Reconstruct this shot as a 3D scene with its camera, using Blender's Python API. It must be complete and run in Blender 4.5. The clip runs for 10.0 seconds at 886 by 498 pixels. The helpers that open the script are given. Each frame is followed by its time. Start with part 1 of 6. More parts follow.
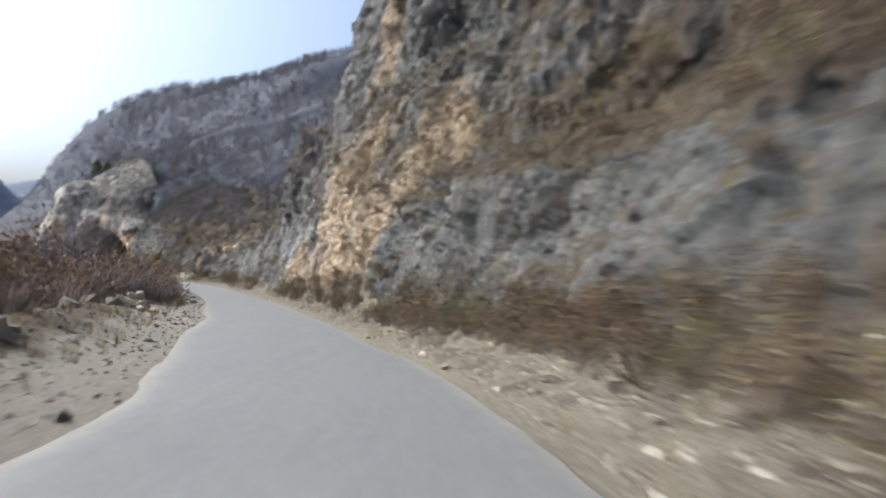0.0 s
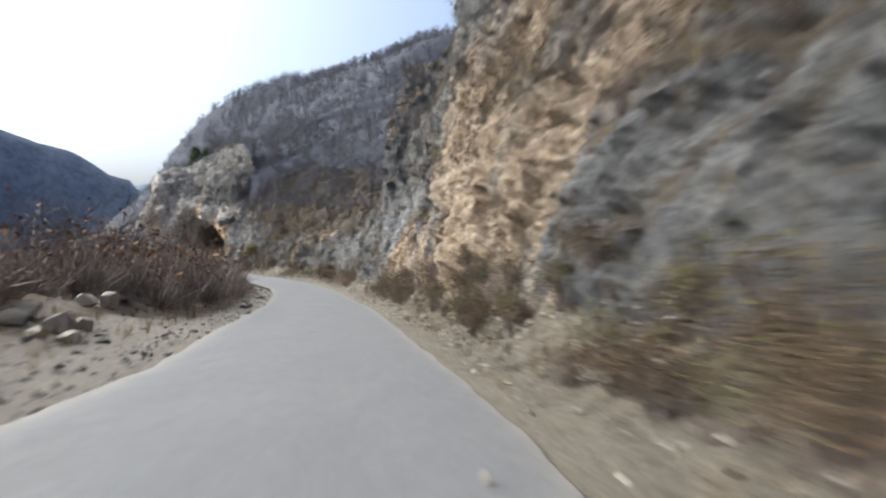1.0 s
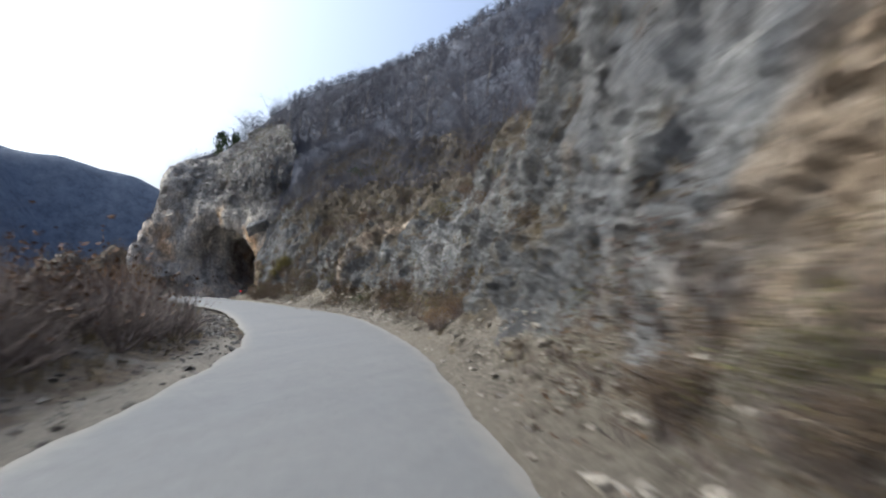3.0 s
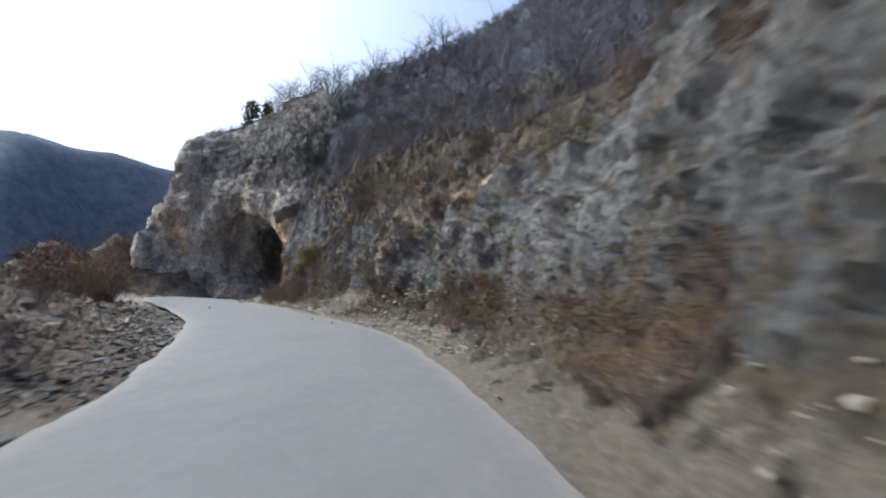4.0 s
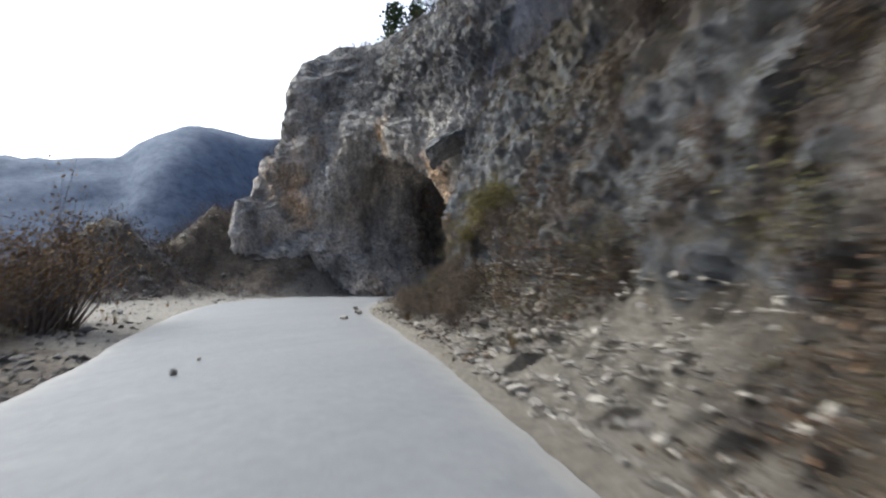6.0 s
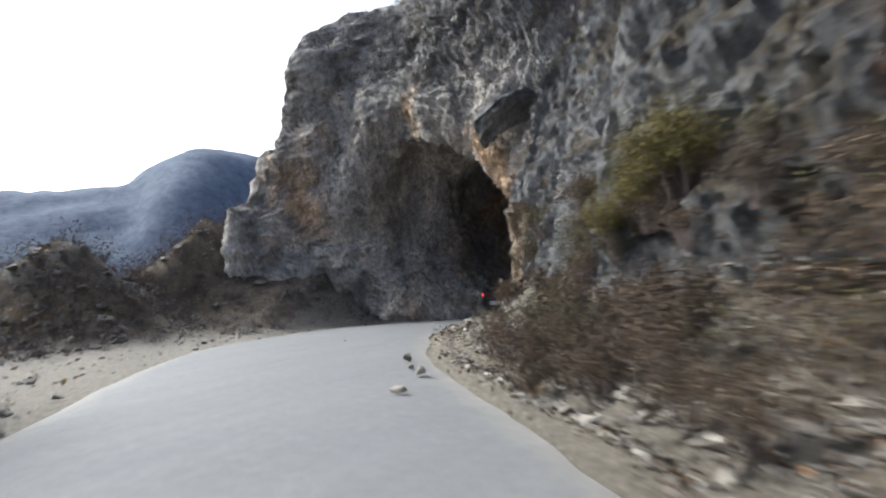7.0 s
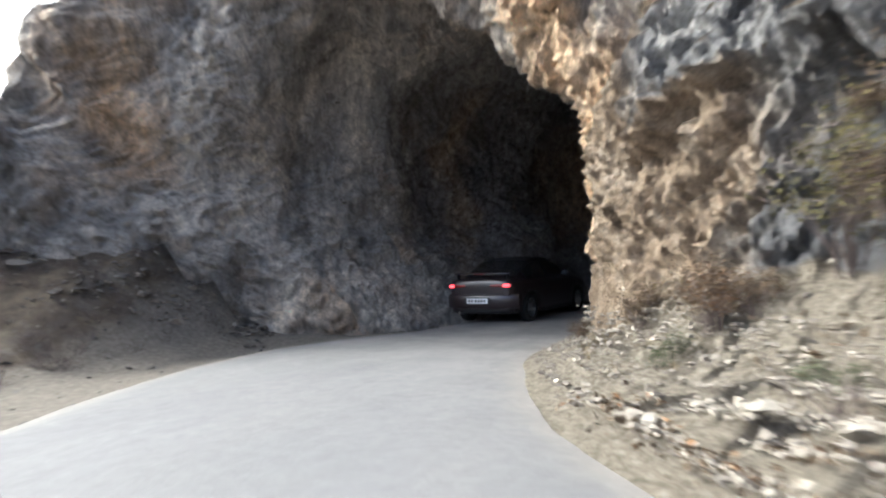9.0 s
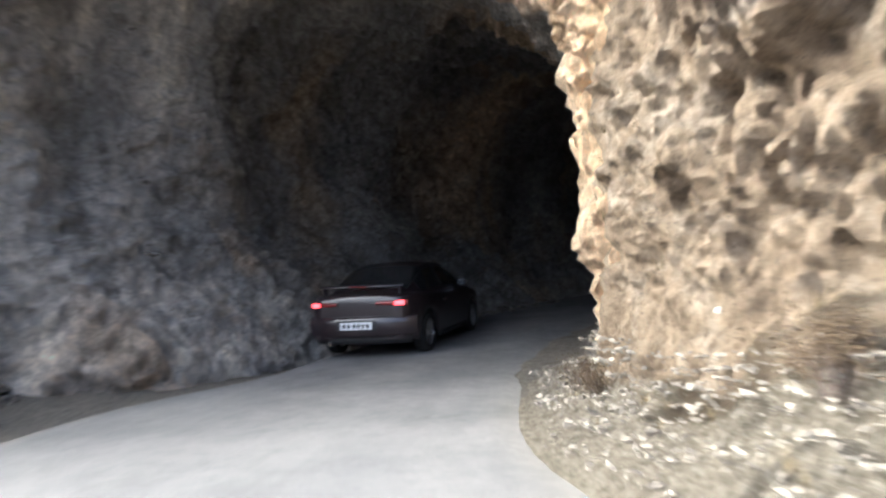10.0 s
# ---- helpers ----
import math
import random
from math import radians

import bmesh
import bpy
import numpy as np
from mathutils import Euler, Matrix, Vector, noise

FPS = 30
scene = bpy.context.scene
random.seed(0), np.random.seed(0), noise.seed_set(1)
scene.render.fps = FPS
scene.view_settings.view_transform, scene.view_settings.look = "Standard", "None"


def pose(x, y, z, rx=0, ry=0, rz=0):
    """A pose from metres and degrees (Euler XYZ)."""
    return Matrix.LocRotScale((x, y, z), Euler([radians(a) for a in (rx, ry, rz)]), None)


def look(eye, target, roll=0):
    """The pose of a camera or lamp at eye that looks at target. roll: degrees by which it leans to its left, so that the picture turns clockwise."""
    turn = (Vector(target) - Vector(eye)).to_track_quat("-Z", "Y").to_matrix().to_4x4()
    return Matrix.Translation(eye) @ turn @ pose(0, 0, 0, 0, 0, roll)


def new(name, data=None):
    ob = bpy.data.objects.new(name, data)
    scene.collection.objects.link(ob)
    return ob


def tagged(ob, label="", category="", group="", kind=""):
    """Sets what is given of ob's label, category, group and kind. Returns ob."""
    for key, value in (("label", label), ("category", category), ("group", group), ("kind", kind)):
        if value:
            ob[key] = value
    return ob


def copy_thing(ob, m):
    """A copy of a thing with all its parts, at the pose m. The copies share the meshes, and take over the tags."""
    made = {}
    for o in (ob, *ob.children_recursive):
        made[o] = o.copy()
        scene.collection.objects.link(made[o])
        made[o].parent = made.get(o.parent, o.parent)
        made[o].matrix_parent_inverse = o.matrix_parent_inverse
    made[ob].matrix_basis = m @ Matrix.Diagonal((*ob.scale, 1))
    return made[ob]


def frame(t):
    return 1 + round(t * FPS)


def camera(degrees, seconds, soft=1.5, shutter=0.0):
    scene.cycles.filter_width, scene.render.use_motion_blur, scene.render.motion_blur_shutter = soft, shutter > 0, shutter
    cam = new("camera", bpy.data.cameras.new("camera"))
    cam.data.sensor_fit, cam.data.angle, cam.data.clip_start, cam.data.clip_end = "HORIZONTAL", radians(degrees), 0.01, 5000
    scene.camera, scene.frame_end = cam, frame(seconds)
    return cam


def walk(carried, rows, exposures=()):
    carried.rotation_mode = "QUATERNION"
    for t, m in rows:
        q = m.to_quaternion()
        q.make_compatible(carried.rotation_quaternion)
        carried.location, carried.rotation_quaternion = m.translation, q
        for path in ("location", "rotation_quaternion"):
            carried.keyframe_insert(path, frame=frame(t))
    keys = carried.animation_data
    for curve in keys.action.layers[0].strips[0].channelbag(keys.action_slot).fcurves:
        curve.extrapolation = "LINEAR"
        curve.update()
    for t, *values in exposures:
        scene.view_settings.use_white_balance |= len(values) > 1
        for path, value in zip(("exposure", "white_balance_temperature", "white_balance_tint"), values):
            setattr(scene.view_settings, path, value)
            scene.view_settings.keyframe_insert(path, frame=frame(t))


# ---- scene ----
# ---- camera ----
cam = camera(66.0, 10.0, soft=2.0, shutter=0.55)
METRES, EYE, TILT, LEAN, TURN = 95.0, 1.3, 2.5, -3.5, 0.0
EXPOSURES = [(0.0, 0.24, 5550, 1), (1.5, 0.16, 5600, 1), (2.0, -0.05, 5550, 1), (2.5, -0.05, 5500, 1), (4.0, -0.06, 5300, 1), (4.5, 0.03, 5300, 1), (6.0, 0.10, 5350, 1), (7.5, 0.36, 5450, 1), (8.5, 0.82, 5500, 1), (9.0, 1.06, 5550, 1), (9.5, 1.12, 5600, 2), (10.0, 1.6, 5600, 1)]
ROWS = [
    (0.0, 0.0, 0.0, 0.0, -0.0, 0.0, 0.0),
    (0.5, -0.0106, 0.0729, -0.0038, 4.95, -0.47, -2.1),
    (1.0, -0.0266, 0.1448, -0.0079, 9.44, -0.28, 0.56),
    (1.5, -0.0466, 0.2159, -0.0107, 12.19, 1.63, 2.0),
    (2.0, -0.068, 0.2844, -0.0136, 12.55, -0.38, 1.83),
    (2.5, -0.0903, 0.349, -0.016, 13.92, 0.93, 2.39),
    (4.0, -0.1627, 0.5327, -0.0224, 20.95, 2.26, 2.08),
    (4.5, -0.187, 0.5815, -0.0231, 23.51, 2.16, 2.43),
    (5.0, -0.2134, 0.6267, -0.023, 27.46, 2.53, 2.62),
    (5.5, -0.2407, 0.6665, -0.0222, 32.11, 0.98, 3.16),
    (6.0, -0.268, 0.7007, -0.0213, 36.03, 1.09, 4.89),
    (7.5, -0.3485, 0.7723, -0.0188, 35.12, 2.55, 11.13),
    (8.0, -0.3722, 0.7915, -0.018, 31.63, 1.78, 13.99),
    (8.5, -0.3938, 0.8109, -0.0174, 26.77, 0.44, 9.26),
    (9.0, -0.4119, 0.8305, -0.0173, 23.56, -1.29, 7.53),
    (9.5, -0.4266, 0.8497, -0.0177, 16.46, -2.51, 6.6),
    (10.0, -0.4387, 0.8697, -0.0183, 7.13, -2.7, 7.7),
]
walk(cam, [(t, pose(0, 0, EYE, TILT, LEAN, TURN) @ pose(METRES * x, METRES * y, METRES * z, 90 + pitch, roll, yaw)) for t, x, y, z, yaw, pitch, roll in ROWS], EXPOSURES)

# ---- world and sun: hazy winter daylight, the sun low beyond the ridge ----
world = bpy.data.worlds.new("sky")
scene.world = world
world.use_nodes = True
wn = world.node_tree
wn.nodes.clear()
sky = wn.nodes.new("ShaderNodeTexSky")
sky.sky_type = "NISHITA"
sky.sun_disc = False
sky.sun_elevation = radians(35)
sky.sun_rotation = radians(-92)
sky.air_density, sky.dust_density, sky.ozone_density = 0.45, 10.0, 0.5
sky_bg = wn.nodes.new("ShaderNodeBackground")
sky_bg.inputs["Strength"].default_value = 0.40
sky_out = wn.nodes.new("ShaderNodeOutputWorld")
wn.links.new(sky.outputs[0], sky_bg.inputs["Color"])
wn.links.new(sky_bg.outputs[0], sky_out.inputs["Surface"])
sun = new("sun", bpy.data.lights.new("sun", "SUN"))
sun.data.energy, sun.data.angle, sun.data.color = 0.5, radians(20), (1.0, 0.93, 0.82)
sun.matrix_world = look((-87, -6, 62), (0, 0, 0))

# ---- materials ----
# the beds of the limestone dip along the road: their long axis, their edge, and the way out of the face
BED_LONG = Vector((0.30, -0.45, 0.84)).normalized()
BED_OUT = Vector((-0.84, -0.54, 0.0)).normalized()
BED_EDGE = BED_OUT.cross(BED_LONG).normalized()
BED_OUT = BED_LONG.cross(BED_EDGE).normalized()
DIP = Matrix((BED_LONG, BED_EDGE, BED_OUT)).transposed()


def material(name, rough=0.9, spec=0.3, metal=0.0):
    m = bpy.data.materials.new(name)
    m.use_nodes = True
    b = m.node_tree.nodes["Principled BSDF"]
    b.inputs["Roughness"].default_value, b.inputs["Metallic"].default_value = rough, metal
    b.inputs["Specular IOR Level"].default_value = spec
    return m, m.node_tree, b


def link(nt, a, b):
    nt.links.new(a, b)


def coords(nt, stretch=(1, 1, 1), turn=(0, 0, 0)):
    g = nt.nodes.new("ShaderNodeNewGeometry")
    mp = nt.nodes.new("ShaderNodeMapping")
    mp.inputs["Scale"].default_value = stretch
    mp.inputs["Rotation"].default_value = turn
    link(nt, g.outputs["Position"], mp.inputs["Vector"])
    return mp.outputs[0]


def bedded(nt, long=2.6):
    """Coordinates drawn out along the dip of the rock's beds."""
    g = nt.nodes.new("ShaderNodeNewGeometry")
    mp = nt.nodes.new("ShaderNodeMapping")
    mp.vector_type = "TEXTURE"
    mp.inputs["Rotation"].default_value = DIP.to_euler()
    mp.inputs["Scale"].default_value = (long, 1.0, 1.0)
    link(nt, g.outputs["Position"], mp.inputs["Vector"])
    return mp.outputs[0]


def noise_node(nt, vec, scale, detail=6, rough=0.6, distort=0.0):
    n = nt.nodes.new("ShaderNodeTexNoise")
    n.inputs["Scale"].default_value, n.inputs["Detail"].default_value = scale, detail
    n.inputs["Roughness"].default_value, n.inputs["Distortion"].default_value = rough, distort
    link(nt, vec, n.inputs["Vector"])
    return n.outputs["Fac"]


def ramp(nt, fac, stops):
    r = nt.nodes.new("ShaderNodeValToRGB")
    e = r.color_ramp.elements
    while len(e) < len(stops):
        e.new(0.5)
    for k, (p, c) in zip(e, stops):
        k.position = p
        k.color = (*c, 1) if len(c) == 3 else c
    link(nt, fac, r.inputs[0])
    return r.outputs[0]


def step(nt, fac, lo, hi):
    m = nt.nodes.new("ShaderNodeMapRange")
    m.interpolation_type = "SMOOTHSTEP"
    m.inputs["From Min"].default_value, m.inputs["From Max"].default_value = lo, hi
    link(nt, fac, m.inputs["Value"])
    return m.outputs[0]


def mix(nt, fac, a, b, mode="MIX"):
    m = nt.nodes.new("ShaderNodeMix")
    m.data_type, m.blend_type = "RGBA", mode
    for value, sock in ((fac, m.inputs[0]), (a, m.inputs[6]), (b, m.inputs[7])):
        if hasattr(value, "node"):
            link(nt, value, sock)
        else:
            sock.default_value = value if isinstance(value, float) else (*value, 1)
    return m.outputs[2]


def times(nt, a, b, op="MULTIPLY"):
    m = nt.nodes.new("ShaderNodeMath")
    m.operation = op
    for value, sock in ((a, m.inputs[0]), (b, m.inputs[1])):
        if hasattr(value, "node"):
            link(nt, value, sock)
        else:
            sock.default_value = value
    return m.outputs[0]


def bump(nt, b, height, strength, dist):
    n = nt.nodes.new("ShaderNodeBump")
    n.inputs["Strength"].default_value, n.inputs["Distance"].default_value = strength, dist
    link(nt, height, n.inputs["Height"])
    link(nt, n.outputs[0], b.inputs["Normal"])


def attribute(nt, name):
    a = nt.nodes.new("ShaderNodeAttribute")
    a.attribute_name = name
    return a.outputs["Fac"]


def object_random(nt):
    return nt.nodes.new("ShaderNodeObjectInfo").outputs["Random"]


def island_random(nt):
    return nt.nodes.new("ShaderNodeNewGeometry").outputs["Random Per Island"]


def rock_colours(nt, ochre_lo, ochre_hi):
    """Grey limestone with ochre and rust stains, dark seams and a crust of lichen."""
    v = coords(nt)
    tall = bedded(nt)
    grey = ramp(nt, noise_node(nt, tall, 0.9, 9, 0.68), [(0.3, (0.07, 0.074, 0.082)), (0.45, (0.19, 0.195, 0.205)), (0.57, (0.32, 0.32, 0.32)), (0.72, (0.50, 0.49, 0.46))])
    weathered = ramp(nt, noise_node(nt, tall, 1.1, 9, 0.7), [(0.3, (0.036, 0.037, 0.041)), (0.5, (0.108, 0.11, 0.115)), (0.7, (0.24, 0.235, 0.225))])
    # share of darker rock: weathering on the cliff, painted shade inside the tunnel
    grey = mix(nt, attribute(nt, "age_shade"), grey, weathered)
    ochre = ramp(nt, noise_node(nt, v, 1.7, 8, 0.7), [(0.3, (0.19, 0.142, 0.1)), (0.5, (0.39, 0.305, 0.217)), (0.7, (0.56, 0.48, 0.385))])
    where = times(nt, noise_node(nt, tall, 0.23, 4, 0.6, 0.4), attribute(nt, "ochre"), "ADD")
    col = mix(nt, step(nt, where, ochre_lo, ochre_hi), grey, ochre)
    rust = step(nt, noise_node(nt, tall, 0.8, 6, 0.65, 0.8), 0.62, 0.75)
    col = mix(nt, times(nt, rust, 0.4), col, (0.27, 0.16, 0.085))
    seam = nt.nodes.new("ShaderNodeTexVoronoi")
    seam.feature = "DISTANCE_TO_EDGE"
    seam.inputs["Scale"].default_value = 1.3
    wob = nt.nodes.new("ShaderNodeTexNoise")
    wob.inputs["Scale"].default_value, wob.inputs["Detail"].default_value = 1.2, 6
    link(nt, v, wob.inputs["Vector"])
    warped = mix(nt, 0.55, v, wob.outputs["Color"], "LINEAR_LIGHT")
    link(nt, warped, seam.inputs["Vector"])
    crack = step(nt, seam.outputs["Distance"], 0.0, 0.05)
    col = mix(nt, times(nt, times(nt, 1.0, crack, "SUBTRACT"), 0.25), col, (0.06, 0.052, 0.045))
    fine = noise_node(nt, bedded(nt, 2.0), 8.0, 9, 0.8)
    col = mix(nt, 0.9, col, ramp(nt, fine, [(0.34, (0.42, 0.41, 0.40)), (0.62, (1.25, 1.23, 1.2))]), "MULTIPLY")
    lump = nt.nodes.new("ShaderNodeTexVoronoi")
    lump.inputs["Scale"].default_value = 5.5
    link(nt, mix(nt, 0.12, bedded(nt, 2.2), wob.outputs["Color"], "LINEAR_LIGHT"), lump.inputs["Vector"])
    h = times(nt, noise_node(nt, tall, 3.5, 12, 0.78), times(nt, crack, 0.06), "ADD")
    h = times(nt, h, times(nt, lump.outputs["Distance"], 0.15), "SUBTRACT")
    pits = step(nt, noise_node(nt, tall, 6.0, 7, 0.75, 0.4), 0.28, 0.42)
    col = mix(nt, times(nt, times(nt, 1.0, pits, "SUBTRACT"), 0.45), col, (0.075, 0.062, 0.05))
    speck = noise_node(nt, v, 16.0, 7, 0.78)
    col = mix(nt, times(nt, times(nt, 1.0, step(nt, speck, 0.34, 0.46), "SUBTRACT"), 0.6), col, (0.09, 0.076, 0.062))
    h = times(nt, h, times(nt, speck, 0.85), "ADD")
    return v, col, h


def rock_material(name, ochre_lo, ochre_hi, growth, glare_lift=None):
    m, nt, b = material(name, 0.92, 0.2)
    v, col, h = rock_colours(nt, ochre_lo, ochre_hi)
    # rock brightened well past limestone: sky glare put into its colour
    if glare_lift:
        col = mix(nt, times(nt, 1.0, attribute(nt, "age_shade"), "SUBTRACT"), col, mix(nt, 1.0, col, glare_lift, "MULTIPLY"))
        stain = step(nt, noise_node(nt, v, 0.8, 7, 0.72, 0.4), 0.48, 0.66)
        col = mix(nt, times(nt, stain, 0.25), col, (0.15, 0.125, 0.1))
    # thin soil, dead grass and moss where ledges hold them
    patch = times(nt, times(nt, attribute(nt, "ledge"), 1.1), noise_node(nt, v, 0.55, 6, 0.7), "ADD")
    patch = times(nt, patch, attribute(nt, "soil"), "ADD")
    soil = ramp(nt, noise_node(nt, v, 5.0, 8, 0.75), [(0.3, (0.036, 0.028, 0.02)), (0.5, (0.08, 0.063, 0.042)), (0.7, (0.135, 0.109, 0.073))])
    col = mix(nt, times(nt, step(nt, patch, 0.98 - growth, 1.25 - growth), 0.85), col, soil)
    tint = times(nt, step(nt, noise_node(nt, v, 0.9, 7, 0.72, 0.5), 0.50, 0.66), times(nt, times(nt, attribute(nt, "age_shade"), 0.45), 0.22, "ADD"))
    col = mix(nt, tint, col, ramp(nt, noise_node(nt, v, 6.0, 6, 0.7), [(0.35, (0.055, 0.043, 0.026)), (0.65, (0.16, 0.125, 0.07))]))
    loose = ramp(nt, noise_node(nt, v, 10.0, 9, 0.8), [(0.3, (0.055, 0.044, 0.032)), (0.5, (0.145, 0.124, 0.096)), (0.7, (0.31, 0.28, 0.235))])
    loose = mix(nt, attribute(nt, "pale"), loose, ramp(nt, noise_node(nt, v, 16.0, 9, 0.85), [(0.35, (0.07, 0.056, 0.039)), (0.5, (0.24, 0.21, 0.16)), (0.65, (0.50, 0.455, 0.375))]))
    col = mix(nt, step(nt, times(nt, attribute(nt, "scree"), times(nt, noise_node(nt, v, 1.3, 6, 0.7), 0.5), "ADD"), 0.7, 1.0), col, loose)
    link(nt, col, b.inputs["Base Color"])
    bump(nt, b, h, 1.0, 0.17)
    return m


ROCK = rock_material("limestone cliff", 0.60, 0.74, -0.07)
# same limestone, its last values lighten the colour for glare on the face
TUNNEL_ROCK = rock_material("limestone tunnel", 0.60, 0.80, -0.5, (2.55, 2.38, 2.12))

ROAD, nt, b = material("worn asphalt", 0.85, 0.35)
v = coords(nt)
grain = noise_node(nt, v, 60.0, 4, 0.7)
blotch = noise_node(nt, coords(nt, (1, 0.35, 1), (0, 0, 0.4)), 0.9, 6, 0.65)
col = ramp(nt, blotch, [(0.3, (0.112, 0.112, 0.113)), (0.55, (0.121, 0.12, 0.119)), (0.75, (0.132, 0.13, 0.127))])
col = mix(nt, 0.5, col, ramp(nt, grain, [(0.3, (0.7, 0.7, 0.7)), (0.7, (1.2, 1.2, 1.2))]), "MULTIPLY")
dust = step(nt, times(nt, attribute(nt, "edge"), times(nt, noise_node(nt, v, 1.6, 6, 0.7), 0.9), "ADD"), 0.75, 1.6)
col = mix(nt, dust, col, (0.175, 0.163, 0.144))
# road lightened towards the tunnel: missing daylight put into the colour, with dust
dust_light = times(nt, attribute(nt, "pale_to_tunnel"), step(nt, noise_node(nt, v, 0.8, 6, 0.65), 0.2, 0.7))
col = mix(nt, dust_light, col, (0.27, 0.262, 0.25))
track = attribute(nt, "track")
worn = times(nt, track, step(nt, noise_node(nt, coords(nt, (1, 0.25, 1), (0, 0, 0.45)), 1.2, 5, 0.6), 0.35, 0.65))
col = mix(nt, times(nt, worn, 0.35), col, (0.125, 0.125, 0.127))
patches = step(nt, noise_node(nt, v, 0.22, 4, 0.6), 0.56, 0.60)
col = mix(nt, times(nt, patches, 0.10), col, (0.12, 0.12, 0.122))
fleck = noise_node(nt, v, 7.0, 7, 0.75)
col = mix(nt, 0.55, col, ramp(nt, fleck, [(0.32, (0.72, 0.72, 0.73)), (0.68, (1.18, 1.175, 1.16))]), "MULTIPLY")
streak = noise_node(nt, coords(nt, (1, 0.07, 1), (0, 0, 0.35)), 3.2, 5, 0.65)
col = mix(nt, 0.22, col, ramp(nt, streak, [(0.35, (0.8, 0.8, 0.8)), (0.65, (1.15, 1.15, 1.15))]), "MULTIPLY")
link(nt, col, b.inputs["Base Color"])
bump(nt, b, times(nt, grain, times(nt, fleck, 1.5), "ADD"), 0.5, 0.012)

GROUND, nt, b = material("dry slope", 0.95, 0.15)
v = coords(nt)
litter = ramp(nt, noise_node(nt, v, 2.2, 9, 0.75), [(0.3, (0.045, 0.036, 0.03)), (0.48, (0.10, 0.08, 0.06)), (0.62, (0.16, 0.13, 0.09)), (0.8, (0.24, 0.21, 0.16))])
stony = ramp(nt, noise_node(nt, v, 6.0, 9, 0.8), [(0.3, (0.10, 0.095, 0.09)), (0.55, (0.24, 0.225, 0.21)), (0.75, (0.38, 0.36, 0.33))])
col = mix(nt, step(nt, noise_node(nt, v, 0.35, 6, 0.7), 0.5, 0.68), litter, stony)
gravel = ramp(nt, noise_node(nt, v, 12.0, 9, 0.8), [(0.3, (0.12, 0.107, 0.087)), (0.52, (0.23, 0.207, 0.172)), (0.72, (0.35, 0.322, 0.277))])
col = mix(nt, step(nt, times(nt, attribute(nt, "gravel"), times(nt, noise_node(nt, v, 1.1, 6, 0.7), 0.6), "ADD"), 0.62, 0.95), col, gravel)
# blue-grey of the hill woods has distance haze mixed into the base colour
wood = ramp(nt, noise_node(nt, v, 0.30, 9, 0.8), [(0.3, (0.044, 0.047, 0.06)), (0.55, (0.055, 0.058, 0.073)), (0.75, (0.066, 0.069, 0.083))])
# far slopes are paler and bluer still, with more haze in the colour
hazy_far_wood = ramp(nt, noise_node(nt, v, 0.28, 9, 0.82), [(0.36, (0.062, 0.074, 0.1)), (0.5, (0.1, 0.118, 0.155)), (0.66, (0.148, 0.168, 0.208))])
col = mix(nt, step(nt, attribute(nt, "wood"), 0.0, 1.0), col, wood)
col = mix(nt, step(nt, attribute(nt, "wood"), 1.0, 2.0), col, hazy_far_wood)
link(nt, col, b.inputs["Base Color"])
bump(nt, b, noise_node(nt, v, 7.0, 9, 0.78), 1.0, 0.12)


def plant_material(name, stops, rough=0.85):
    m, nt, b = material(name, rough, 0.2)
    r = times(nt, times(nt, island_random(nt), 0.75), times(nt, object_random(nt), 0.25), "ADD")
    col = ramp(nt, r, stops)
    col = mix(nt, 0.6, col, ramp(nt, noise_node(nt, coords(nt), 4.0, 4, 0.6), [(0.3, (0.6, 0.6, 0.6)), (0.7, (1.2, 1.2, 1.2))]), "MULTIPLY")
    link(nt, col, b.inputs["Base Color"])
    return m


TWIG = plant_material("bare grey-brown twigs", [(0.1, (0.07, 0.056, 0.05)), (0.5, (0.135, 0.108, 0.095)), (0.9, (0.21, 0.172, 0.15))])
# lightened and blued: the haze over the hills is put into the twig colour
HAZY_TWIG = plant_material("hazed winter wood twigs", [(0.1, (0.056, 0.058, 0.071)), (0.5, (0.094, 0.094, 0.111)), (0.9, (0.138, 0.132, 0.144))])
THICKET_TWIG = plant_material("dark thicket twigs", [(0.1, (0.072, 0.058, 0.053)), (0.5, (0.14, 0.113, 0.101)), (0.9, (0.22, 0.178, 0.154))])
BARK = plant_material("rough bark", [(0.1, (0.10, 0.088, 0.08)), (0.9, (0.20, 0.18, 0.165))])
DRY_LEAF = plant_material("dry brown leaves", [(0.1, (0.045, 0.032, 0.02)), (0.5, (0.088, 0.062, 0.037)), (0.9, (0.145, 0.106, 0.065))])
OLIVE_LEAF = plant_material("olive green leaves", [(0.1, (0.045, 0.044, 0.018)), (0.5, (0.092, 0.083, 0.03)), (0.9, (0.15, 0.13, 0.05))])
RUST_LEAF = plant_material("rust orange leaves", [(0.1, (0.06, 0.035, 0.02)), (0.5, (0.12, 0.066, 0.034)), (0.9, (0.19, 0.113, 0.056))])
GREEN_LEAF = plant_material("dark green leaves", [(0.1, (0.025, 0.035, 0.015)), (0.5, (0.05, 0.07, 0.028)), (0.9, (0.085, 0.11, 0.045))])
ORANGE_LEAF = plant_material("yellow orange leaves", [(0.1, (0.085, 0.052, 0.024)), (0.5, (0.17, 0.105, 0.042)), (0.9, (0.26, 0.17, 0.072))])
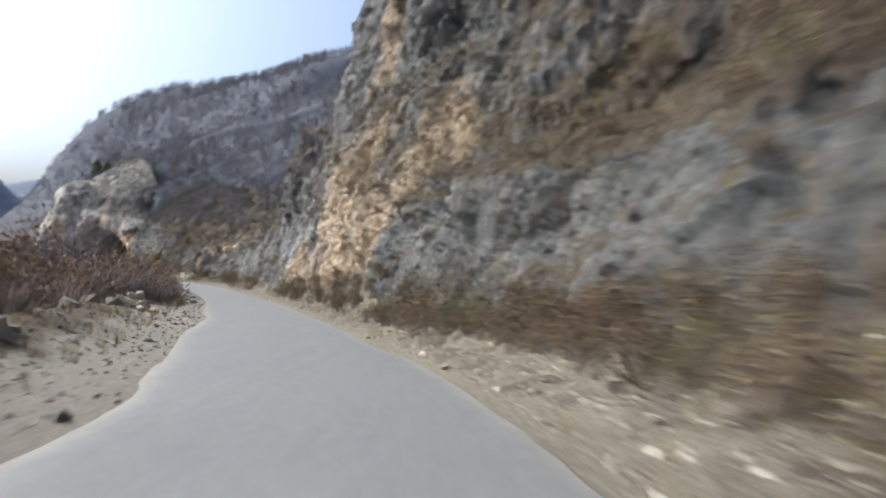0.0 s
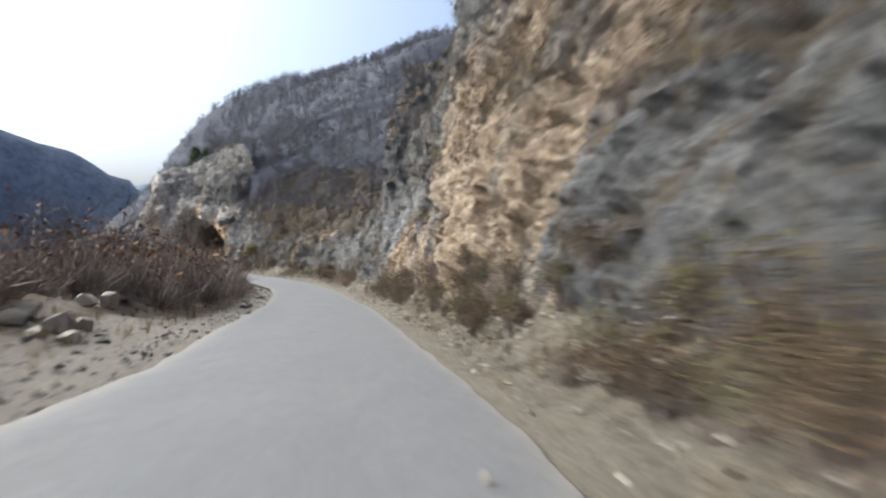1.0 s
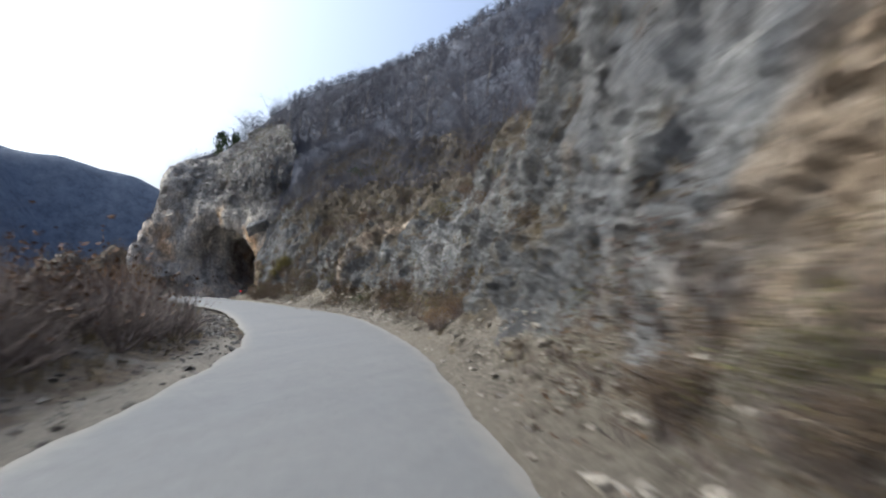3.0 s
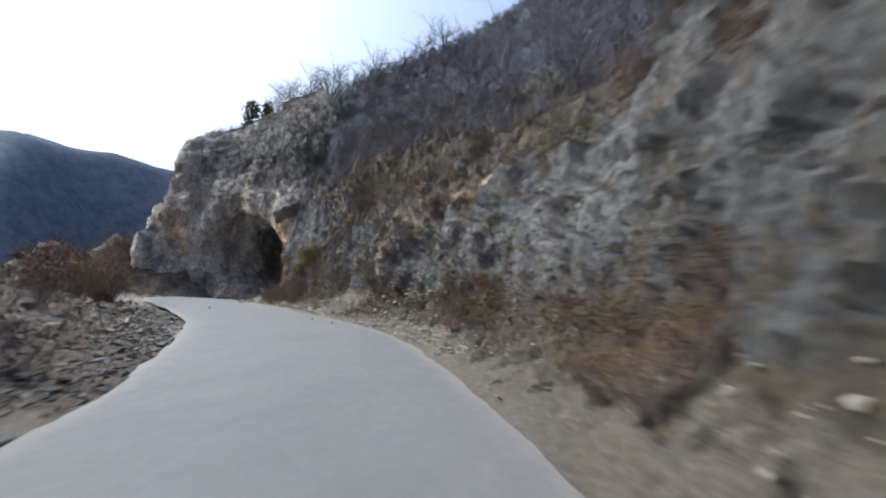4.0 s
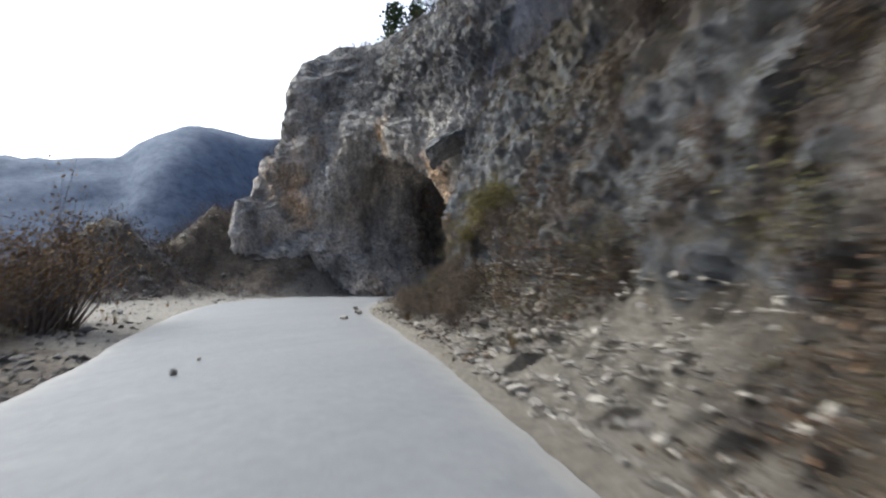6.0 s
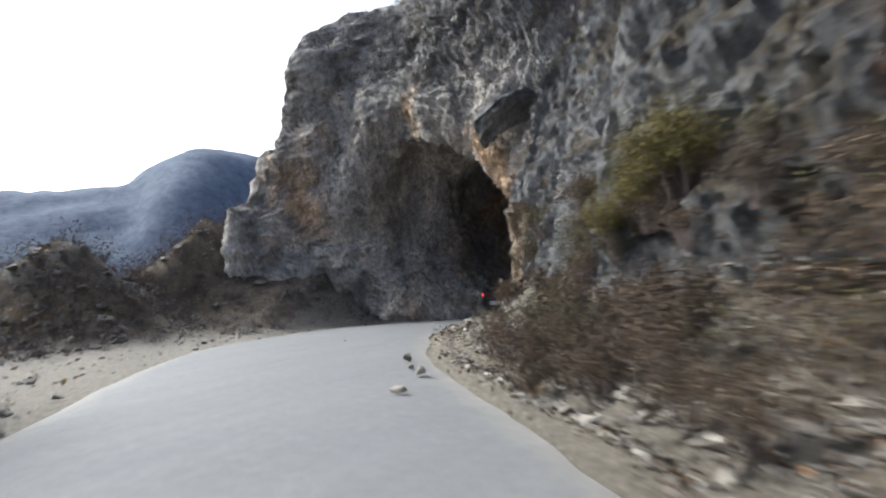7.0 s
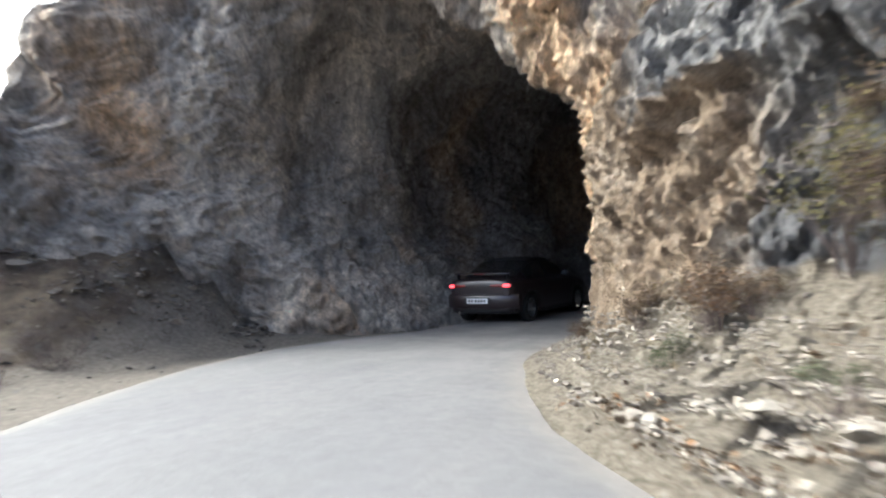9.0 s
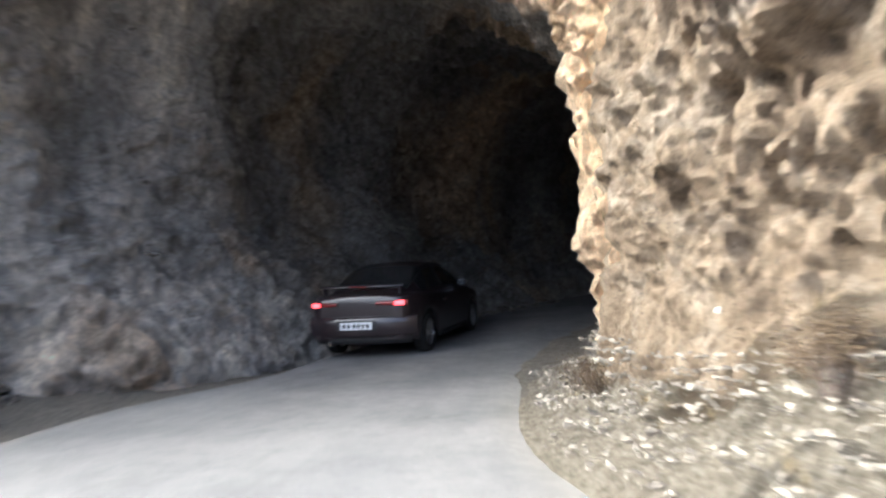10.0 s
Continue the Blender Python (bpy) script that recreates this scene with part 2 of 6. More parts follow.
YELLOW_LEAF = plant_material("yellow-green leaves", [(0.1, (0.075, 0.064, 0.02)), (0.5, (0.155, 0.128, 0.036)), (0.9, (0.24, 0.20, 0.065))])
STRAW = plant_material("dead grass", [(0.1, (0.09, 0.067, 0.036)), (0.5, (0.17, 0.13, 0.07)), (0.9, (0.28, 0.22, 0.125))])

STONE, nt, b = material("loose limestone", 0.9, 0.25)
r = times(nt, times(nt, island_random(nt), 0.6), times(nt, object_random(nt), 0.4), "ADD")
col = ramp(nt, r, [(0.1, (0.10, 0.088, 0.075)), (0.4, (0.22, 0.197, 0.167)), (0.65, (0.28, 0.252, 0.21)), (0.92, (0.345, 0.318, 0.27))])
v = coords(nt)
col = mix(nt, 0.7, col, ramp(nt, noise_node(nt, v, 14.0, 8, 0.75), [(0.3, (0.6, 0.58, 0.56)), (0.7, (1.15, 1.14, 1.12))]), "MULTIPLY")
link(nt, col, b.inputs["Base Color"])
bump(nt, b, noise_node(nt, v, 22.0, 8, 0.75), 0.8, 0.02)

RUBBLE, nt, b = material("weathered rubble", 0.92, 0.2)
r = times(nt, times(nt, island_random(nt), 0.6), times(nt, object_random(nt), 0.4), "ADD")
col = ramp(nt, r, [(0.1, (0.065, 0.06, 0.056)), (0.5, (0.15, 0.14, 0.13)), (0.92, (0.29, 0.277, 0.258))])
v = coords(nt)
col = mix(nt, 0.7, col, ramp(nt, noise_node(nt, v, 14.0, 8, 0.75), [(0.3, (0.6, 0.58, 0.56)), (0.7, (1.15, 1.14, 1.12))]), "MULTIPLY")
link(nt, col, b.inputs["Base Color"])
bump(nt, b, noise_node(nt, v, 22.0, 8, 0.75), 0.8, 0.02)


def plain(name, colour, rough, spec=0.5, metal=0.0, dirt=0.3):
    m, nt, b = material(name, rough, spec, metal)
    n = noise_node(nt, coords(nt), 9.0, 6, 0.7)
    col = mix(nt, dirt, colour, ramp(nt, n, [(0.3, tuple(c * 0.6 for c in colour)), (0.7, tuple(min(1, c * 1.3 + 0.01) for c in colour))]))
    link(nt, col, b.inputs["Base Color"])
    return m


PAINT = plain("dark maroon car paint", (0.017, 0.010, 0.012), 0.36, 0.5, 0.0, 0.35)
PAINT.node_tree.nodes["Principled BSDF"].inputs["Coat Weight"].default_value = 0.6
PAINT.node_tree.nodes["Principled BSDF"].inputs["Coat Roughness"].default_value = 0.12
GLASS_DARK = plain("tinted car glass", (0.012, 0.013, 0.014), 0.05, 0.6, 0.0, 0.1)
RUBBER = plain("black rubber", (0.018, 0.018, 0.018), 0.8, 0.3)
BLACK_PLASTIC = plain("black plastic", (0.02, 0.02, 0.021), 0.55, 0.4)
ALLOY = plain("alloy rim", (0.42, 0.42, 0.43), 0.35, 0.5, 0.9)
CHROME = plain("polished steel", (0.6, 0.6, 0.6), 0.15, 0.5, 1.0, 0.1)
PLATE_WHITE = plain("white plate", (0.72, 0.73, 0.74), 0.5, 0.4, 0.0, 0.1)
LAMP_RED = plain("red lamp lens", (0.22, 0.03, 0.03), 0.15, 0.5, 0.0, 0.1)
LAMP_LIT, nt, b = material("lit brake lamp", 0.2, 0.5)
b.inputs["Base Color"].default_value = (0.5, 0.02, 0.02, 1)
b.inputs["Emission Color"].default_value = (1.0, 0.06, 0.07, 1)
b.inputs["Emission Strength"].default_value = 2.2

# ---- noise on arrays of points ----
def hashed(i, j, k, seed):
    n = (i * 374761393 + seed * 974634749) & 0xFFFFFFFF
    n = ((n ^ (n >> 15)) * 2654435761) & 0xFFFFFFFF
    n = (n + j * 668265263) & 0xFFFFFFFF
    n = ((n ^ (n >> 13)) * 1274126177) & 0xFFFFFFFF
    n = (n + k * 1442695041) & 0xFFFFFFFF
    n = ((n ^ (n >> 14)) * 3266489917) & 0xFFFFFFFF
    n = ((n ^ (n >> 16)) * 2246822519) & 0xFFFFFFFF
    return ((n ^ (n >> 15)) & 0xFFFFFF) / 16777216.0


def value_noise(p, scale, seed=0):
    q = p * scale
    f = np.floor(q)
    i = f.astype(np.int64)
    w = q - f
    w = w * w * w * (w * (w * 6 - 15) + 10)
    out = np.zeros(len(p))
    for a in (0, 1):
        for b_ in (0, 1):
            for c in (0, 1):
                wt = (w[:, 0] if a else 1 - w[:, 0]) * (w[:, 1] if b_ else 1 - w[:, 1]) * (w[:, 2] if c else 1 - w[:, 2])
                out += wt * hashed(i[:, 0] + a, i[:, 1] + b_, i[:, 2] + c, seed)
    return out * 2 - 1


def fbm(p, scale, octaves=5, gain=0.5, seed=0):
    out, amp = np.zeros(len(p)), 1.0
    for o in range(octaves):
        out += amp * value_noise(p, scale * 2.03 ** o, seed + o)
        amp *= gain
    return out


def facets(p, scale, tilt=0.6, seed=0):
    """Broken rock: blocks on a jittered lattice, each with its own depth and tilt, that meet in creases."""
    q = p * scale
    base = np.floor(q).astype(np.int64)
    out = np.full(len(p), -1e9)
    for a in (-1, 0, 1):
        for b_ in (-1, 0, 1):
            for c in (-1, 0, 1):
                i, j, k = base[:, 0] + a, base[:, 1] + b_, base[:, 2] + c
                d = q - np.stack([i + hashed(i, j, k, seed), j + hashed(i, j, k, seed + 1), k + hashed(i, j, k, seed + 2)], 1)
                t = np.stack([hashed(i, j, k, seed + 3 + m) - 0.5 for m in range(3)], 1)
                out = np.maximum(out, (hashed(i, j, k, seed + 7) * 2 - 1) * 0.55 + tilt * 2.2 * (d * t).sum(1) - 1.5 * (d * d).sum(1))
    return out * 1.5


def shards(p, scale, tilt=0.6, seed=0):
    """Splintered rock: every cell of a jittered lattice is a plane of its own depth and tilt, with steps between."""
    q = p * scale
    base = np.floor(q).astype(np.int64)
    best = np.full(len(p), 1e9)
    out = np.zeros(len(p))
    for a in (-1, 0, 1):
        for b_ in (-1, 0, 1):
            for c in (-1, 0, 1):
                i, j, k = base[:, 0] + a, base[:, 1] + b_, base[:, 2] + c
                d = q - np.stack([i + hashed(i, j, k, seed), j + hashed(i, j, k, seed + 1), k + hashed(i, j, k, seed + 2)], 1)
                r = (d * d).sum(1)
                near = r < best
                best = np.where(near, r, best)
                t = np.stack([hashed(i, j, k, seed + 3 + m) - 0.5 for m in range(3)], 1)
                out = np.where(near, hashed(i, j, k, seed + 7) * 2 - 1 + tilt * 2 * (d * t).sum(1), out)
    return out


def smooth(x, lo, hi):
    t = np.clip((x - lo) / (hi - lo), 0, 1)
    return t * t * (3 - 2 * t)


def sheet(name, verts, rows, cols, mat, keep=None, attributes=(), flat=False):
    """A grid of rows x cols points as one mesh."""
    r, c = np.meshgrid(np.arange(rows - 1), np.arange(cols - 1), indexing="ij")
    a = (r * cols + c).ravel()
    quads = np.stack([a, a + 1, a + cols + 1, a + cols], 1)
    if keep is not None:
        quads = quads[keep(verts[quads].mean(1), verts[quads])]
    me = bpy.data.meshes.new(name)
    me.vertices.add(len(verts))
    me.vertices.foreach_set("co", verts.astype(np.float32).ravel())
    me.loops.add(quads.size)
    me.loops.foreach_set("vertex_index", quads.astype(np.int32).ravel())
    me.polygons.add(len(quads))
    me.polygons.foreach_set("loop_start", np.arange(0, quads.size, 4, dtype=np.int32))
    me.polygons.foreach_set("use_smooth", np.full(len(quads), not flat))
    me.update(calc_edges=True)
    for key, values in attributes:
        me.attributes.new(key, "FLOAT", "POINT").data.foreach_set("value", np.asarray(values, np.float32))
    me.materials.append(mat)
    return new(name, me)


# ---- the plan: the road's two edges, the foot of the rock ----
RIGHT = np.array([(2.2, -60), (1.8, -20), (1.45, 0), (1.1, 5.3), (0.6, 8.2), (-0.4, 12.8), (-1.6, 16), (-3.1, 21.1), (-5.1, 26.8), (-7.8, 34.7), (-9.9, 40.4), (-12.2, 45.9), (-15.3, 53.5), (-18.9, 60.2), (-22.9, 66.1), (-28.1, 71.2), (-32.0, 74.8), (-36.6, 78.9), (-39.0, 81.7), (-40.6, 84.0), (-41.5, 86.3), (-41.9, 88.4), (-41.8, 92), (-40.9, 95.2), (-38.6, 99.4), (-35.2, 103.4), (-30, 107.5)])
LEFT = np.array([(-2.0, -60), (-2.3, -20), (-2.6, 0), (-2.98, 5.8), (-3.8, 9), (-4.85, 12.5), (-5.95, 15.9), (-7.4, 21.5), (-9.4, 27.2), (-12.2, 35.4), (-14.2, 40.7), (-16.1, 45.3), (-19.6, 53.0), (-23.65, 59.2), (-28.7, 65.6), (-33.35, 69.95), (-37.05, 73.1), (-42.05, 77.6), (-44.2, 80.2), (-45.1, 82.9), (-46.0, 85.5), (-46.4, 88.4), (-45.8, 92), (-45.0, 95.4), (-43.2, 100.4), (-39.5, 105.6), (-34, 111)])


def road_height(y):
    return np.interp(y, [-60, 0, 14, 27, 40, 50, 57, 64, 74, 82, 86, 91, 95, 110], [1.0, 0.02, -0.30, -0.5, -0.72, -0.85, -0.86, -0.72, -0.60, -0.62, -0.76, -1.02, -1.12, -1.4])


def spline(pts, n):
    """Catmull-Rom through the points, n steps a span."""
    p = np.vstack([2 * pts[0] - pts[1], pts, 2 * pts[-1] - pts[-2]])
    out = []
    t = np.linspace(0, 1, n, endpoint=False)[:, None]
    for i in range(1, len(p) - 2):
        a, b_, c, d = p[i - 1], p[i], p[i + 1], p[i + 2]
        out.append(0.5 * (2 * b_ + (c - a) * t + (2 * a - 5 * b_ + 4 * c - d) * t * t + (3 * b_ - a - 3 * c + d) * t ** 3))
    return np.vstack(out + [pts[-1:]])


def resampled(line, gap):
    s = np.concatenate([[0], np.cumsum(np.linalg.norm(np.diff(line, axis=0), axis=1))])
    q = np.linspace(0, s[-1], int(s[-1] / gap) + 1)
    return np.stack([np.interp(q, s, line[:, k]) for k in range(line.shape[1])], 1), q


def nearest(points, line):
    """For each point: the place along the line, and the distance from it, positive to the right."""
    a, d = line[:-1], np.diff(line, axis=0)
    length = np.linalg.norm(d, axis=1)
    s0 = np.concatenate([[0], np.cumsum(length)])
    best, where, side = np.full(len(points), 1e18), np.zeros(len(points)), np.ones(len(points))
    for i in range(len(a)):
        r = points - a[i]
        t = np.clip((r @ d[i]) / length[i] ** 2, 0, 1)
        e = r - t[:, None] * d[i]
        q = (e * e).sum(1)
        near = q < best - 1e-9
        best = np.where(near, q, best)
        where = np.where(near, s0[i] + t * length[i], where)
        side = np.where(near, np.sign(d[i, 1] * r[:, 0] - d[i, 0] * r[:, 1]), side)
    return where, np.sqrt(best) * side


right_line, left_line = spline(RIGHT, 12), spline(LEFT, 12)
mid_line = (right_line + left_line) / 2
mid_s = np.concatenate([[0], np.cumsum(np.linalg.norm(np.diff(mid_line, axis=0), axis=1))])
half_width = np.linalg.norm(right_line - left_line, axis=1) / 2

# foot of the rock: x, y, height of the cliff, its top's distance, then heights of the slope at 18, 30, 45 and 90 m
FOOT = np.array([
    (6.0, -60, 14, 9, 22, 28, 35, 53), (5.2, -20, 13, 9, 22, 28, 35, 53), (4.3, 5, 13, 7, 22, 28, 35, 53), (2.2, 13, 13, 7, 22, 28, 35, 53),
    (-0.8, 21, 14, 5, 22, 28, 35, 53), (-3.2, 27, 15, 4, 22, 28, 35, 53), (-6.0, 35, 15, 4, 20, 27, 35, 53), (-10.2, 45, 13, 4, 19, 26, 35, 53),
    (-12.4, 50, 11, 5, 18, 25, 34, 53), (-16.6, 59, 8, 6, 16, 23, 33, 52), (-21.2, 66, 7, 6, 15.5, 23, 32, 51), (-26.3, 70.6, 7, 6, 15.5, 23, 32, 50),
    (-34.0, 78.6, 8, 6, 16, 23, 32, 50), (-38.0, 84.5, 10, 3.6, 18, 25, 33, 50), (-41.0, 88.6, 13, 1.8, 20, 26, 36, 55), (-47.5, 90.6, 13, 1.8, 19.5, 26, 36, 56),
    (-49.6, 88.3, 13, 2.6, 18, 25, 38, 67), (-53.0, 87.6, 9, 3.5, 17, 25, 38, 67), (-56.0, 91, 7, 4, 16, 24, 37, 65), (-66, 108, 9, 4, 19, 27, 42, 67), (-100, 140, 9, 5, 20, 30, 43, 65), (-120, 170, 8, 5, 20, 33, 46, 65), (-145, 220, 8, 5, 18, 31, 43, 64), (-190, 300, 8, 5, 18, 31, 43, 64)])
foot_line = FOOT[:, :2]
foot_s = np.concatenate([[0], np.cumsum(np.linalg.norm(np.diff(foot_line, axis=0), axis=1))])


def land(xy):
    """Height of the ground, and its share of gravel and of wood."""
    p3 = np.column_stack([xy, np.zeros(len(xy))])
    sk, dk = nearest(xy, foot_line)
    sm, dm = nearest(xy, mid_line)
    zr = road_height(xy[:, 1])
    cols = [np.interp(sk, foot_s, FOOT[:, k]) for k in range(2, 8)]
    hc, dt, h18, h30, h45, h90 = cols
    d = np.maximum(dk, 0)
    hill = np.where(d < dt, -0.8 + (hc - 0.4) * smooth(d, dt - 1.0, dt), hc - 1.2)
    for lo, hi, h0, h1 in ((dt, 18, hc - 1.2, h18), (18, 30, h18, h30), (30, 45, h30, h45), (45, 90, h45, h90)):
        hill = np.where(d >= lo, h0 + (h1 - h0) * np.clip((d - lo) / (hi - lo), 0, 1), hill)
    hill = np.where(d > 90, h90 + 0.34 * np.minimum(d - 90, 40) - 0.3 * np.maximum(d - 130, 0), hill)
    hill = hill + 8.5 * np.exp(-((xy[:, 0] + 80) ** 2 + (xy[:, 1] - 168) ** 2) / 34.0 ** 2) * smooth(d, 20, 50)
    hill = hill + 10.0 * np.exp(-((xy[:, 0] + 91) ** 2 + (xy[:, 1] - 165) ** 2) / 15.0 ** 2) * smooth(d, 8, 24)
    hill = hill - 2.5 * np.exp(-((xy[:, 0] + 42) ** 2 + (xy[:, 1] - 155) ** 2) / 26.0 ** 2) * smooth(d, 20, 45)
    hill = hill - 6.5 * np.exp(-((xy[:, 0] + 68) ** 2 + (xy[:, 1] - 172) ** 2) / 15.0 ** 2) * smooth(d, 20, 45)
    hill = hill + fbm(p3, 0.06, 5, 0.5, 3) * 1.8 * smooth(d, 4, 30)
    # the valley side: shoulder, rubble bank, slope down, floor, far mountains
    half = np.interp(sm, mid_s, half_width)
    dl = np.maximum(np.abs(dm) - half, 0)
    lay = smooth(xy[:, 1], 72, 77) * (1 - smooth(xy[:, 1], 90, 94))
    shift = dl - lay * 4.5
    left = np.interp(shift, [0, 1.3, 2.4, 3.2, 4.6, 10, 24, 60, 400], [-0.09, -0.03, 0.22, 0.33, -0.25, -2.6, -8.5, -13, -13])
    left = left + fbm(p3, 0.5, 5, 0.55, 9) * (0.03 + 0.28 * smooth(shift, 1.0, 5))
    far = np.hypot(xy[:, 0] + 30, xy[:, 1] - 70)
    az = np.degrees(np.arctan2(-(xy[:, 0] + 30), xy[:, 1] - 70))
    tops = np.interp(az, [-180, -90, 0, 30, 36, 38.3, 41, 43.5, 46, 50, 55, 57, 59.3, 60.3, 61.4, 64, 72, 80, 100, 140, 180], [45, 45, 30, 32, 35, 38.5, 43, 46, 47.5, 49.5, 53, 53.5, 49.5, 47, 42, 41.5, 39, 37.5, 42, 50, 45])
    canopy = fbm(p3, 0.05, 4, 0.6, 21) * 1.6
    left = left + (tops + canopy) * smooth(far, 100, 205) * np.maximum(smooth(-dk, 8, 55), smooth(far, 150, 200))
    beyond = (-13.0 + (tops + canopy) * smooth(far, 140, 205)) * (az > 25) * (az < 60) * (far > 140)
    for mx, my, mr, mh in ((-53.0, 81.0, 2.8, 2.3), (-57.5, 84.5, 3.6, 2.2), (-56.0, 78.0, 3.0, 1.5), (-53.6, 86.6, 1.8, 2.0)):
        left = left + mh * np.exp(-((xy[:, 0] - mx) ** 2 + (xy[:, 1] - my) ** 2) / mr ** 2) * (1 + 0.3 * fbm(p3, 0.7, 4, 0.6, 15))
    talus = smooth(xy[:, 1], 83.5, 86.5) * smooth(-xy[:, 0], 47.4, 49.5) * (dk < 0)
    left = left + talus * 2.2 * np.clip(1 + dk / 5.5, 0, 1) ** 1.3
    out = np.where(dk > 0, np.maximum(hill, np.where(beyond > 0, beyond, -99)), left)
    under = (np.abs(dm) < half - 0.25) & (dk < 2)
    out = np.where(under, -0.22, out)
    narrow = smooth(xy[:, 1], 26, 31) * (1 - smooth(xy[:, 1], 54, 59))
    gravel = (1 - smooth(shift + narrow * 1.2, 1.2, 2.6)) * (dk < 1)
    heap = np.exp(-((xy[:, 0] + 54) ** 2 + (xy[:, 1] - 81.5) ** 2) / 30.0)
    gravel = gravel * (1 - np.clip(talus * smooth(dl, 1.6, 2.8) + 1.4 * heap, 0, 1))
    gravel = gravel * (1 - 0.85 * smooth(xy[:, 1], 53, 58) * (1 - smooth(xy[:, 1], 69, 75)) * (dm < 0))
    away = smooth(-xy[:, 0], 49, 56) * smooth(xy[:, 1], 86, 92)
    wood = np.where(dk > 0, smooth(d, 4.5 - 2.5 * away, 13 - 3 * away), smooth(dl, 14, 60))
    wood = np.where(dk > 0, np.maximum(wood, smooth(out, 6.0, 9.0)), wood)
    # above 1 the share turns to the hazed colour of the far slopes
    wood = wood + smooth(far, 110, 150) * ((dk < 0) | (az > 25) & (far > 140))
    return out + np.where(d > 0, zr * (1 - smooth(d, 0, 30)), zr * (1 - smooth(dl, 5, 60))), gravel, wood


def spread(lo, hi, gap, reach, n):
    core = np.arange(lo, hi, gap)
    g = np.geomspace(1.0, reach, n)
    return np.concatenate([lo - g[::-1] - gap + 1, core, core[-1] + g - 1 + gap])


xs, ys = spread(-78, 14, 0.6, 1800, 40), spread(-14, 112, 0.6, 1800, 40)
xs = np.unique(np.concatenate([xs[(xs < -272) | (xs > -79)], np.arange(-270, -80, 3.4)]))
ys = np.unique(np.concatenate([ys[(ys < 113) | (ys > 285)], np.arange(114, 283, 3.4)]))
gx, gy = np.meshgrid(xs, ys)
flat_xy = np.column_stack([gx.ravel(), gy.ravel()])
gz, gravel_share, wood_share = land(flat_xy)
# ease the hill where its slopes meet
hill_part = (smooth(nearest(flat_xy, foot_line)[1], 16, 26)).reshape(len(ys), len(xs))
fine = ((gx > -79) & (gx < 15) & (gy > -15) & (gy < 113)).astype(float)
gz = gz.reshape(len(ys), len(xs))
for k in range(30):
    e = np.pad(gz, 1, mode="edge")
    soft = (e[:-2, 1:-1] + e[2:, 1:-1] + e[1:-1, :-2] + e[1:-1, 2:] + 2 * gz) / 6
    gz = gz + (soft - gz) * hill_part * (1.0 if k < 7 else fine)
gz = gz.ravel()


def outside_tunnel(centre, corners):
    s_t, d_t = nearest(centre[:, :2], mid_line)
    s_f, d_f = nearest(centre[:, :2], foot_line)
    inside = (np.abs(d_t) < 5.6) & (centre[:, 1] > 86.5) & (centre[:, 1] < 112) & (d_f > 0.4)
    return ~(inside & (corners[:, :, 2].min(1) < 8.3))


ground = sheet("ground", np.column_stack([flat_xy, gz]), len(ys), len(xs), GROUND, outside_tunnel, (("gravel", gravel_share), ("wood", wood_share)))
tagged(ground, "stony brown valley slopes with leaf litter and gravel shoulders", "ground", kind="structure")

# ---- road ----
mid_even, road_s = resampled(np.column_stack([right_line, left_line]), 0.25)
across = np.linspace(0, 1, 19)
road_pts, road_edge, road_track = [], [], []
for k, f in enumerate(across):
    g = f * (1 - 0.15 * smooth(mid_even[:, 1:2], 89.5, 92.0))
    xy = mid_even[:, :2] * (1 - g) + mid_even[:, 2:] * g
    p3 = np.column_stack([xy, np.zeros(len(xy))])
    if f in (0.0, 1.0):
        out_dir = (mid_even[:, :2] - mid_even[:, 2:]) * (1 if f == 0 else -1)
        out_dir /= np.linalg.norm(out_dir, axis=1)[:, None]
        xy = xy + out_dir * (fbm(p3, 0.55, 5, 0.6, 31) * 0.05)[:, None]
    z = road_height(xy[:, 1]) + 0.05 * (1 - (2 * f - 1) ** 2) + fbm(p3, 0.7, 3, 0.5, 37) * 0.006 - (0.02 if f in (0.0, 1.0) else 0.0)
    road_pts.append(np.column_stack([xy, z]))
    road_edge.append(np.full(len(xy), abs(2 * f - 1) ** 5))
    road_track.append(np.full(len(xy), math.exp(-((abs(f - 0.47) - 0.19) / 0.07) ** 2)))
# the last attribute brightens the road's colour near the mouth
road = sheet("road", np.vstack(road_pts), len(across), len(mid_even), ROAD, None, (("edge", np.concatenate(road_edge)), ("track", np.concatenate(road_track)), ("pale_to_tunnel", 0.65 * smooth(np.vstack(road_pts)[:, 1], 83, 90))))
tagged(road, "narrow worn grey asphalt road with dusty crumbling edges", "road", kind="structure")

floor_line, _ = resampled(mid_line[mid_line[:, 1] > 87.6], 0.3)
floor_t = np.gradient(floor_line, axis=0)
floor_t /= np.linalg.norm(floor_t, axis=1)[:, None]
floor_rows = []
for off in np.linspace(-5.2, 4.6, 36):
    xy = floor_line + np.column_stack([floor_t[:, 1], -floor_t[:, 0]]) * off
    p3 = np.column_stack([xy, np.zeros(len(xy))])
    rise = 0.35 * max(0.0, abs(off) - 2.4) ** 1.3 * smooth(np.arange(len(xy)) * 0.3, 0.0, 4.5)
    sunk = 0.25 * (1 - smooth(np.arange(len(xy)) * 0.3, 0.2, 2.0))
    floor_rows.append(np.column_stack([xy, road_height(xy[:, 1]) - sunk - (0.16 if abs(off) < 1.6 else 0.02) + rise + fbm(p3, 1.6, 4, 0.6, 41) * 0.05 * np.minimum(1, rise + 0.3)]))
